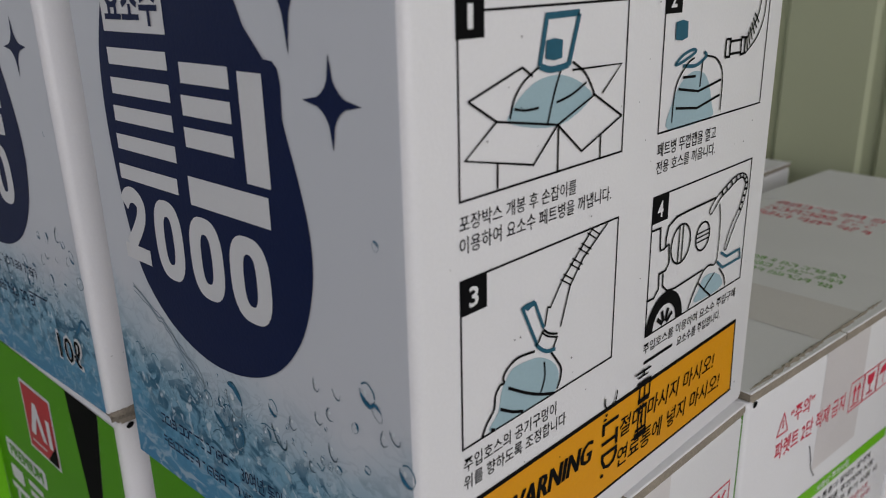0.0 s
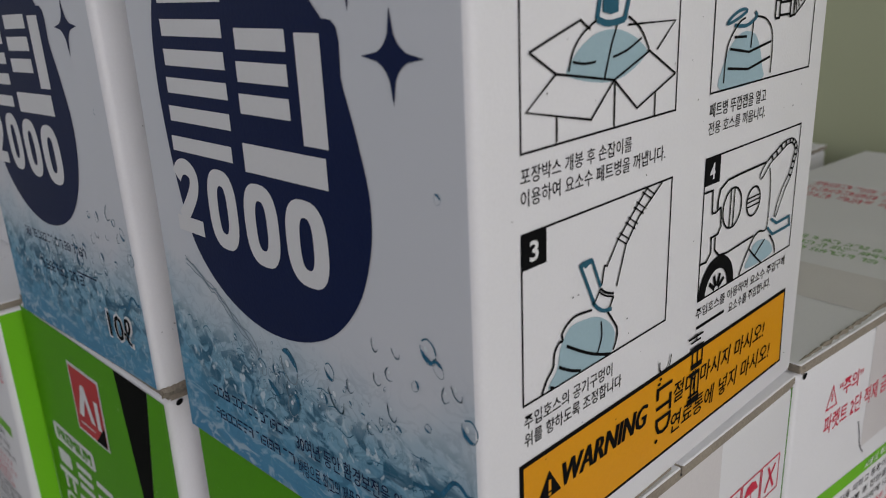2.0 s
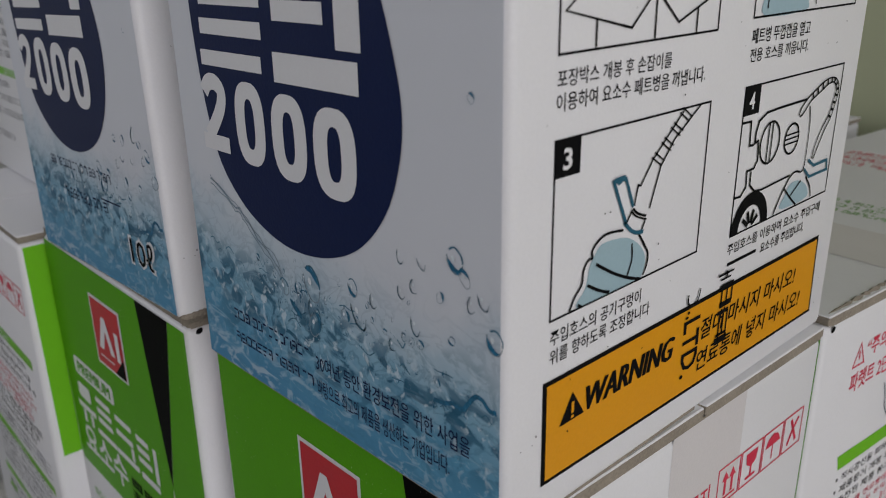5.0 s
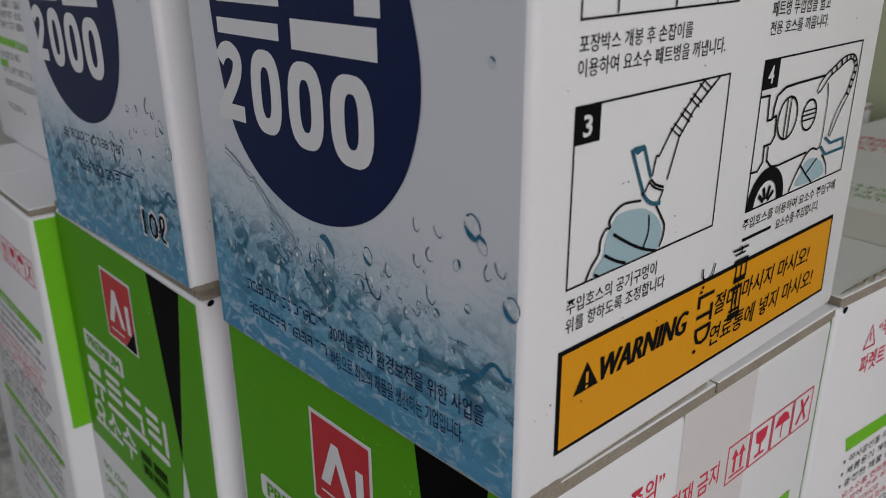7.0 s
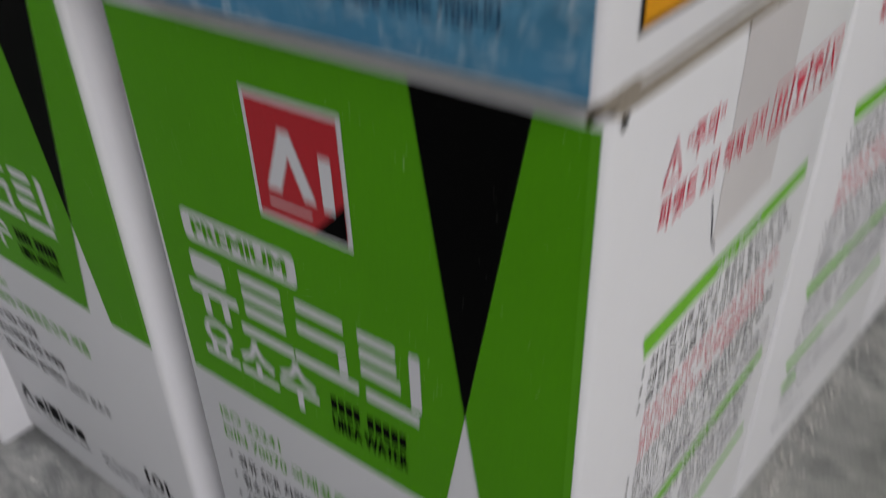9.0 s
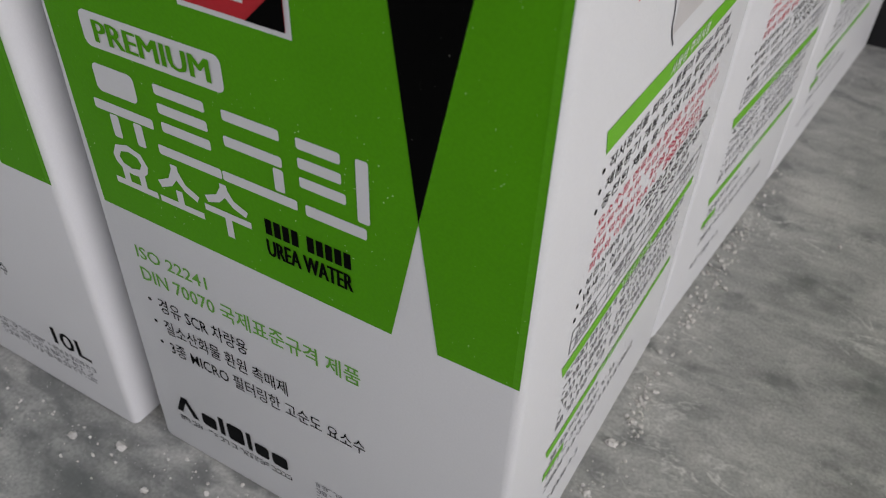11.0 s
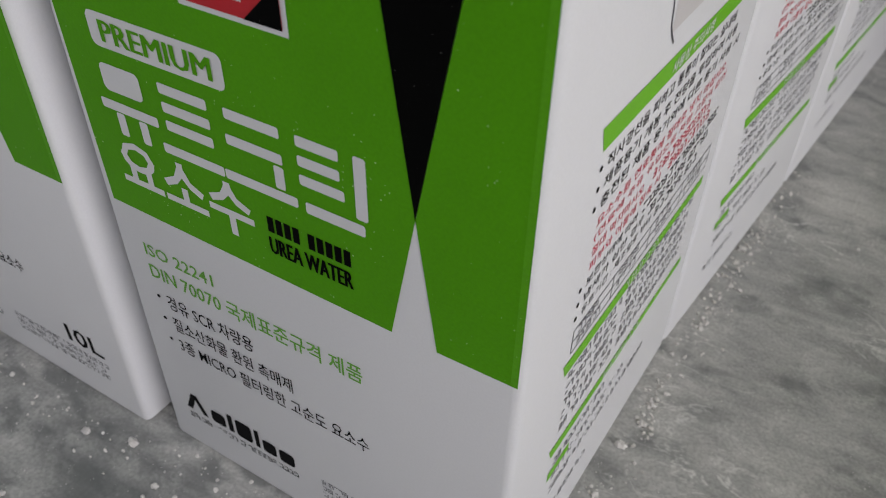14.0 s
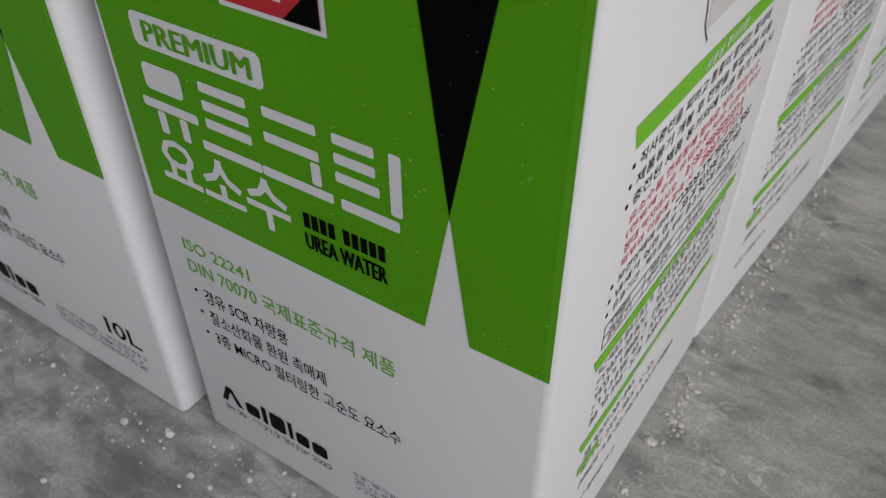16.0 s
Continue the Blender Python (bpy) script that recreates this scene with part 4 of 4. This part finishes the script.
def blue_side(thing, face):
    line = 0.0075

    for a0, b0, a1, b1 in ((0.078, 5.112, 0.916, 5.62), (1.162, 5.142, 2.05, 5.65), (0.076, 4.322, 0.916, 4.875), (1.162, 4.322, 2.03, 4.897)):
        print_on(thing, "picture_frame", INK, lambda bm: stroke(bm, face, [(a0, b0), (a1, b0 + 0.006), (a1, b1 + 0.004), (a0, b1)], line, 1, True), "black frame of an instruction picture")
    for a0, b0, a1, b1 in ((0.07, 5.55, 0.185, 5.66), (0.076, 4.765, 0.192, 4.875), (1.162, 4.79, 1.28, 4.897), (1.162, 5.565, 1.28, 5.66)):
        print_on(thing, "number_square", INK, lambda bm: rect(bm, face, a0, b0, a1, b1, 1.3), "black square behind a picture number")

    for d, a, b in (("1", 0.115, 5.575), ("3", 0.11, 4.785), ("4", 1.195, 4.81), ("2", 1.195, 5.585)):
        print_on(thing, "picture_number", PAPER, lambda bm: lettering(bm, face, d, a, b, a + (0.022 if d == "1" else 0.042), b + 0.065, 0.02, 2.2), "white picture number")

    def lines(bm, picture):
        def s(points, thick=line, smooth=False):
            stroke(bm, face, curve(points, 5) if smooth else points, thick, 2)

        # open carton with the bottle in it
        if picture == 0:
            s([(0.115, 5.385), (0.35, 5.455), (0.40, 5.425)])
            s([(0.115, 5.385), (0.235, 5.315), (0.53, 5.265), (0.73, 5.335), (0.90, 5.245)])
            s([(0.235, 5.315), (0.10, 5.225), (0.41, 5.16), (0.53, 5.265)])
            s([(0.53, 5.265), (0.665, 5.16), (0.90, 5.245)])
            s([(0.60, 5.425), (0.885, 5.42), (0.775, 5.335)])
            s([(0.24, 5.195), (0.24, 5.12)])
            s([(0.535, 5.26), (0.535, 5.12)])
            s([(0.775, 5.20), (0.775, 5.12)])
            s([(0.295, 5.315), (0.315, 5.37), (0.36, 5.415), (0.43, 5.45)], smooth=True)
            s([(0.60, 5.45), (0.67, 5.41), (0.72, 5.35), (0.72, 5.335)], smooth=True)
            s([(0.54, 5.43), (0.51, 5.37), (0.475, 5.27)], 0.008, True)
            s([(0.315, 5.34), (0.37, 5.33), (0.43, 5.33)], 0.008, True)
            s([(0.52, 5.335), (0.60, 5.35), (0.68, 5.38)], 0.008, True)
        # bottle, cap and hose
        if picture == 1:
            s([(1.255, 5.17), (1.27, 5.30), (1.345, 5.375), (1.40, 5.395)], smooth=True)
            s([(1.50, 5.395), (1.59, 5.375), (1.65, 5.31), (1.655, 5.165)], smooth=True)
            s([(1.29, 5.29), (1.45, 5.265), (1.64, 5.29)], 0.010)
            s([(1.28, 5.22), (1.45, 5.20), (1.64, 5.23)], 0.010)
            s([(1.32, 5.33), (1.42, 5.325)], 0.010)
            s([(1.47, 5.38), (1.46, 5.28)], 0.008)
            for a in (1.66, 1.70, 1.80, 1.835):
                s([(a, 5.375), (a, 5.445)], 0.010)
            s([(1.66, 5.445), (1.70, 5.445), (1.70, 5.435), (1.80, 5.435), (1.80, 5.445), (1.85, 5.44)], 0.010)
            s([(1.66, 5.375), (1.70, 5.375), (1.70, 5.385), (1.80, 5.385), (1.80, 5.375), (1.85, 5.38)], 0.010)
            for k in range(6):
                s([(1.865 + 0.018 * k, 5.385 + 0.022 * k), (1.845 + 0.012 * k, 5.445 + 0.018 * k)], 0.008)
            s([(1.85, 5.38), (1.95, 5.44), (2.0, 5.52), (2.01, 5.62)], 0.007, True)
            s([(1.85, 5.44), (1.91, 5.49), (1.95, 5.55), (1.96, 5.64)], 0.007, True)
        # filling hose over the bottle
        if picture == 2:
            s([(0.485, 4.60), (0.50, 4.665), (0.515, 4.66), (0.575, 4.735), (0.745, 4.874)], 0.007)
            s([(0.575, 4.57), (0.625, 4.705), (0.70, 4.785), (0.845, 4.876)], 0.007)
            for k in range(4):
                a, b = 0.572 + 0.05 * k, 4.735 + 0.042 * k
                s([(a - 0.004, b + 0.008), (a + 0.058, b - 0.030)], 0.0055)
                s([(a + 0.012, b + 0.022), (a + 0.074, b - 0.016)], 0.0055)
            s([(0.479, 4.591), (0.508, 4.568), (0.558, 4.549)], 0.009, True)
            s([(0.474, 4.580), (0.504, 4.558), (0.556, 4.538)], 0.007, True)
            s([(0.450, 4.553), (0.476, 4.588)], 0.007)
            s([(0.536, 4.503), (0.559, 4.541)], 0.007)
            s([(0.166, 4.328), (0.190, 4.367), (0.224, 4.401), (0.230, 4.446), (0.253, 4.474), (0.273, 4.476), (0.270, 4.499), (0.296, 4.523), (0.345, 4.538), (0.432, 4.529)], 0.009, True)
            s([(0.524, 4.492), (0.558, 4.449), (0.585, 4.409), (0.582, 4.369), (0.563, 4.337)], 0.009, True)
            s([(0.294, 4.449), (0.389, 4.393), (0.468, 4.355), (0.548, 4.327)], 0.011, True)
            s([(0.254, 4.389), (0.318, 4.353), (0.373, 4.331)], 0.011, True)
            s([(0.486, 4.469), (0.491, 4.411), (0.467, 4.357)], 0.008, True)
            s([(0.208, 4.337), (0.229, 4.324)], 0.010)
        # lorry tank with hose and bottle
        if picture == 3:
            s([(1.159, 4.766), (1.229, 4.764), (1.236, 4.670), (1.263, 4.668), (1.305, 4.680)], 0.009)
            s([(1.305, 4.680), (1.316, 4.599), (1.292, 4.572), (1.239, 4.570), (1.244, 4.507), (1.208, 4.476), (1.154, 4.479)], 0.009)
            s([(1.695, 4.788), (1.458, 4.785), (1.355, 4.781), (1.294, 4.756), (1.277, 4.709), (1.279, 4.675)], 0.010)
            s([(1.272, 4.564), (1.275, 4.508), (1.317, 4.476), (1.380, 4.469), (1.625, 4.480)], 0.009)
            s([(1.735, 4.754), (1.757, 4.670), (1.757, 4.502), (1.724, 4.473)], 0.007, True)
            for a, b, ra, rb in ((1.405, 4.655, 0.085, 0.088), (1.598, 4.640, 0.067, 0.067)):
                ring(bm, face, a, b, ra, rb, 0.009, 2)
            for a in (1.388, 1.418):
                s([(a, 4.578), (a, 4.732)], 0.008)
            for b in (4.622, 4.642, 4.660):
                s([(1.538, b), (1.658, b)], 0.007)
            hose = curve([(1.645, 4.725), (1.714, 4.779), (1.794, 4.810), (1.883, 4.838), (1.953, 4.837), (1.994, 4.797), (1.978, 4.739), (1.950, 4.682), (1.897, 4.628), (1.854, 4.565), (1.829, 4.515)], 4)
            for side in (-1, 1):
                s([(a + side * 0.024 * (hose[min(k + 1, len(hose) - 1)][1] - hose[max(k - 1, 0)][1]) / 0.05, b - side * 0.020 * (hose[min(k + 1, len(hose) - 1)][0] - hose[max(k - 1, 0)][0]) / 0.07) for k, (a, b) in enumerate(hose)], 0.007)
            for k in range(6, len(hose) - 12, 2):
                a, b = hose[k]
                da, db = hose[k + 1][0] - hose[k - 1][0], hose[k + 1][1] - hose[k - 1][1]
                s([(a + 0.022 * db / 0.05, b - 0.020 * da / 0.07), (a - 0.022 * db / 0.05, b + 0.020 * da / 0.07)], 0.011)
            s([(1.512, 4.332), (1.553, 4.392), (1.590, 4.433), (1.629, 4.470), (1.676, 4.486), (1.723, 4.476)], 0.009, True)
            s([(1.790, 4.442), (1.845, 4.387), (1.864, 4.338)], 0.008, True)
            s([(1.650, 4.381), (1.743, 4.435)], 0.008)
            s([(1.592, 4.428), (1.650, 4.381), (1.721, 4.332)], 0.009)
            for a, b, r0, r1 in ((1.31, 4.325, 0.095, 0.15),):
                arc = [math.pi * k / 16 for k in range(17)]
                for k in range(16):
                    shape(bm, face, [(a + r0 * math.cos(arc[k]), b + r0 * math.sin(arc[k])), (a + r1 * math.cos(arc[k]), b + r1 * math.sin(arc[k])),
                                     (a + r1 * math.cos(arc[k + 1]), b + r1 * math.sin(arc[k + 1])), (a + r0 * math.cos(arc[k + 1]), b + r0 * math.sin(arc[k + 1]))], 2)
                for t in (0.6, 1.2, 1.9, 2.5):
                    s([(a + 0.02 * math.cos(t), b + 0.02 * math.sin(t)), (a + 0.075 * math.cos(t), b + 0.075 * math.sin(t))], 0.018)

    print_pieces(thing, "line_drawing", INK, [lambda bm, n=n: lines(bm, n) for n in range(4)], "black line drawing of one step")

    fills = [
        [(0.300, 5.299), (0.311, 5.343), (0.357, 5.380), (0.427, 5.410), (0.514, 5.418), (0.590, 5.405), (0.670, 5.371), (0.711, 5.323), (0.532, 5.261)],
        [(1.235, 5.146), (1.251, 5.239), (1.304, 5.305), (1.390, 5.343), (1.480, 5.334), (1.534, 5.292), (1.579, 5.198), (1.572, 5.147)],
        [(0.203, 4.329), (0.246, 4.382), (0.262, 4.447), (0.287, 4.482), (0.319, 4.508), (0.388, 4.508), (0.469, 4.492), (0.542, 4.445), (0.575, 4.391), (0.560, 4.338), (0.528, 4.330), (0.367, 4.324)],
        [(1.569, 4.345), (1.612, 4.400), (1.641, 4.436), (1.714, 4.440), (1.798, 4.408), (1.840, 4.358), (1.801, 4.340), (1.720, 4.335)],
    ]
    print_pieces(thing, "water_fill", PALE, [lambda bm, f=f: shape(bm, face, curve(f, 4, True), 1) for f in fills], "pale blue water in a drawn bottle")

    print_pieces(thing, "handle_drawing", TEAL, [
        lambda bm: stroke(bm, face, [(0.579, 5.441), (0.630, 5.592)], 0.020, 2),
        lambda bm: stroke(bm, face, [(0.630, 5.595), (0.464, 5.592), (0.432, 5.452)], 0.020, 2),
        lambda bm: stroke(bm, face, curve([(0.432, 5.452), (0.484, 5.437), (0.543, 5.439), (0.579, 5.444)], 4), 0.020, 2.2),
        lambda bm: shape(bm, face, [(0.460, 5.471), (0.462, 5.523), (0.500, 5.528), (0.544, 5.520), (0.542, 5.467), (0.501, 5.462)], 2.5),
        lambda bm: shape(bm, face, [(1.241, 5.473), (1.238, 5.533), (1.284, 5.540), (1.328, 5.532), (1.331, 5.475), (1.289, 5.466)], 2.5),
        lambda bm: stroke(bm, face, curve([(1.256, 5.382), (1.309, 5.412), (1.378, 5.427), (1.407, 5.417), (1.320, 5.391)], 4, True), 0.012, 2, True),
        lambda bm: stroke(bm, face, curve([(1.314, 5.373), (1.414, 5.366), (1.495, 5.393), (1.478, 5.411)], 4), 0.014, 2),
        lambda bm: stroke(bm, face, [(0.445, 4.545), (0.364, 4.701)], 0.013, 2.4),
        lambda bm: stroke(bm, face, [(0.478, 4.597), (0.427, 4.705)], 0.012, 2.4),
        lambda bm: shape(bm, face, [(0.354, 4.706), (0.374, 4.713), (0.425, 4.714), (0.435, 4.693), (0.410, 4.695), (0.390, 4.686), (0.376, 4.697), (0.365, 4.690)], 2.7),
        lambda bm: stroke(bm, face, curve([(0.434, 4.555), (0.464, 4.526), (0.499, 4.505), (0.547, 4.497)], 4), 0.014, 2.4),
        lambda bm: stroke(bm, face, [(1.759, 4.482), (1.820, 4.437), (2.000, 4.437), (1.987, 4.483), (1.854, 4.481), (1.790, 4.516)], 0.013, 2.4),
    ], "teal drawn cap or handle")

    for words, a0, b0, a1, b1 in (
        ("\ud3ec\uc7a5\ubc15\uc2a4 \uac1c\ubd09 \ud6c4 \uc190\uc7a1\uc774\ub97c", 0.075, 5.022, 0.645, 5.072),
        ("\uc774\uc6a9\ud558\uc5ec \uc694\uc18c\uc218 \ud398\ud2b8\ubcd1\uc744 \uaebc\ub0c5\ub2c8\ub2e4.", 0.075, 4.955, 0.86, 5.007),
        ("\ud398\ud2b8\ubcd1 \ub69c\uaecd\ucea1\uc744 \uc5f4\uace0", 1.165, 5.05, 1.64, 5.105),
        ("\uc804\uc6a9 \ud638\uc2a4\ub97c \ub07c\uc6c1\ub2c8\ub2e4.", 1.165, 4.985, 1.645, 5.035),
        ("\uc8fc\uc785\ud638\uc2a4\uc758 \uacf5\uae30\uad6c\uba4d\uc774", 0.08, 4.235, 0.565, 4.287),
        ("\uc704\ub97c \ud5a5\ud558\ub3c4\ub85d \uc870\uc815\ud569\ub2c8\ub2e4", 0.08, 4.17, 0.625, 4.222),
        ("\uc8fc\uc785\ud638\uc2a4\ub97c \uc774\uc6a9\ud558\uc5ec \uc694\uc18c\uc218 \uc8fc\uc785\uad6c\uc5d0", 1.155, 4.245, 1.99, 4.292),
        ("\uc694\uc18c\uc218\ub97c \uc8fc\uc785\ud569\ub2c8\ub2e4.", 1.44, 4.18, 1.845, 4.228),
    ):
        print_on(thing, "caption", INK, lambda bm: lettering(bm, face, words, a0, b0, a1, b1, 0.006), "black caption line")
    print_on(thing, "caption_bar", INK, lambda bm: rect(bm, face, 1.165, 4.198, 1.40, 4.212), "plain bar in the caption")
    notice = print_on(thing, "warning_notice", INK, lambda bm: shape(bm, face, [(0.055, 3.738), (2.055, 3.722), (2.035, 4.115), (0.052, 4.118)], 1), "warning notice with a black border")
    print_on(notice, "warning_panel", AMBER, lambda bm: shape(bm, face, [(0.073, 3.754), (2.035, 3.738), (2.017, 4.099), (0.070, 4.102)], 2), "amber warning panel")

    print_on(notice, "warning_triangle", INK, lambda bm: shape(bm, face, [(0.135, 3.93), (0.265, 3.932), (0.20, 4.035)], 3), "black warning triangle")
    print_on(notice, "warning_word", INK, lambda bm: fat_word(bm, face, "WARNING", 0.27, 3.933, 0.81, 4.025, 0.010, 3, 0.25), "bold black warning word", "stuff")
    print_on(notice, "warning_line", INK, lambda bm: lettering(bm, face, "\uc808\ub300 \ub9c8\uc2dc\uc9c0 \ub9c8\uc2dc\uc624!", 1.0, 3.935, 1.82, 4.025, 0.010, 3, 0.15), "black warning line")
    print_on(notice, "warning_line", INK, lambda bm: lettering(bm, face, "\uc5f0\ub8cc\ud1b5\uc5d0 \ub123\uc9c0 \ub9c8\uc2dc\uc624!", 0.99, 3.80, 1.90, 3.892, 0.010, 3, 0.15), "black warning line")
    print_on(notice, "warning_sign", AMBER, lambda bm: (rect(bm, face, 0.193, 3.958, 0.207, 4.0, 4), rect(bm, face, 0.193, 3.940, 0.207, 3.950, 4)), "amber mark in the warning triangle")

    def specks(bm):
        rng = random.Random(31)
        for _ in range(45):
            oval(bm, face, rng.uniform(-0.08, 2.1), rng.uniform(3.7, 5.7), *(rng.uniform(0.0015, 0.004),) * 2, 3.6, 7)

    print_on(thing, "ink_speck", INK, specks, "tiny black ink specks", "stuff")

    def stamp(bm):  # overprinted stamp, unreadable
        stroke(bm, face, curve([(0.882, 4.165), (0.886, 4.128), (0.920, 4.112), (0.955, 4.128), (0.966, 4.168)], 4), 0.008, 3.4)
        oval(bm, face, 0.895, 4.088, 0.008, 0.007, 3.4, 8)
        oval(bm, face, 0.885, 4.070, 0.011, 0.006, 3.4, 8)
        lettering(bm, face, "LTD.", 0.868, 3.812, 0.985, 4.055, 0.012, 3.4, 0.0, True)
        for a0, a1, b, thick in ((1.10, 1.22, 4.170, 0.009), (1.12, 1.20, 4.150, 0.008), (1.125, 1.228, 4.110, 0.020), (1.13, 1.22, 4.030, 0.024), (1.12, 1.205, 4.000, 0.018), (1.115, 1.21, 3.870, 0.030), (1.12, 1.20, 3.905, 0.012)):
            rect(bm, face, a0, b, a1, b + thick, 3.4)
        for a, b0, b1 in ((1.135, 4.045, 4.11), (1.175, 4.045, 4.11), (1.215, 4.045, 4.125), (1.135, 3.885, 4.0), (1.165, 3.91, 4.0), (1.195, 3.885, 4.01), (1.16, 4.15, 4.185)):
            rect(bm, face, a, b0, a + 0.010, b1, 3.4)

    print_on(thing, "stamp", INK, stamp, "smudged black overprinted stamp", "stuff")


def blue_carton(plain_text=False):
    thing = tagged(new("carton"), "white and blue urea water carton with a water splash print", "carton", "blue cartons")
    carton_body(thing, UW, UD, UH)
    blue_front(thing, Face("front", UO), plain_text)
    blue_side(thing, Face("right", UO))
    bm = bmesh.new()
    block(bm, (-UW + 0.02, 0.012, 0.002), (-0.004, UD / 2 - 0.01, 0.03), 0.008, 1)
    part("bottom_flap", bm, BROWN, thing, "raw brown edge of the bottom flap")
    torn_edge(thing, 0.0, 0.02, 0.22, 0.035, 5, "torn_corner")
    return thing


u = blue_carton()
u.matrix_basis = at(*UO, 0)
ul = blue_carton(True)
ul.matrix_basis = pose(-2.150 * S, -0.124 * S, 3.668 * S, 0, -1.5, 0)
tagged(ul, "white and blue urea water carton stacked beside another")

# ---- grit on the floor ----


def grit():
    rng = random.Random(21)
    bm = bmesh.new()
    spots = []
    heaps = [(rng.uniform(0.9, 4.4), rng.uniform(0.02, 0.10)) for _ in range(9)] + [(1.72, 0.02), (1.55, 0.10), (2.45, 0.06), (2.6, 0.04), (3.2, 0.02)]
    for y, out in heaps:
        for _ in range(16):
            v = y + rng.gauss(0, 0.10)
            spots.append((0.03 + 0.055 * v + out + rng.gauss(0, 0.03), v))
    for _ in range(430):
        if rng.random() < 0.45:  # along the foot of the long side
            y = rng.uniform(0.3, 4.8)
            spots.append((0.02 + 0.05 * y + abs(rng.gauss(0.02, 0.10)), y))
        elif rng.random() < 0.6:  # along the fronts
            x = rng.uniform(-4.2, -0.2)
            spots.append((x, -0.03 - abs(rng.gauss(0.0, 0.20)) - (0.08 if x < -2.2 else 0)))
        else:
            spots.append((rng.uniform(-3.5, 3.0), rng.uniform(-1.5, 5.0)))
    for x, y in spots:
        if -4.4 < x < 0.0 and y > -0.02:
            continue
        r = rng.choice((0.004, 0.005, 0.006, 0.008, 0.011, 0.016)) * rng.uniform(0.7, 1.4)
        m = Matrix.Translation((x * S, y * S, r * S * 0.35)) @ Euler((rng.random(), rng.random(), rng.uniform(0, 6))).to_matrix().to_4x4() @ Matrix.Diagonal((1, rng.uniform(0.6, 1), rng.uniform(0.45, 0.8), 1))
        made = bmesh.ops.create_icosphere(bm, subdivisions=1, radius=r * S, matrix=m)
        for v in made["verts"]:
            v.co += Vector((rng.uniform(-1, 1), rng.uniform(-1, 1), rng.uniform(-1, 1))) * r * S * 0.22
    return tagged(mesh_object("grit", bm, GRIT), "pale crumbs of grit and chips on the concrete", "grit", kind="stuff")


grit()
for x, y, r in ((-2.29, -0.205, 0.034), (-2.585, -0.291, 0.028), (0.179, 1.515, 0.03), (0.233, 3.451, 0.028), (0.13, 1.30, 0.035), (-2.64, -0.818, 0.022), (-1.966, -0.341, 0.024), (-1.818, -0.336, 0.018), (0.234, 1.513, 0.02)):
    bm = bmesh.new()
    rng = random.Random(int(x * 1000))
    made = bmesh.ops.create_icosphere(bm, subdivisions=2, radius=r * S, matrix=Matrix.Translation((x * S, y * S, r * S * 0.4)) @ Matrix.Diagonal((1.0, 0.75, 0.55, 1)))
    for v in made["verts"]:
        v.co += Vector((rng.uniform(-1, 1), rng.uniform(-1, 1), rng.uniform(-0.6, 0.6))) * r * S * 0.26
    tagged(mesh_object("chip", bm, GRIT), "pale stone chip lying on the concrete", "chip", "stone chips")
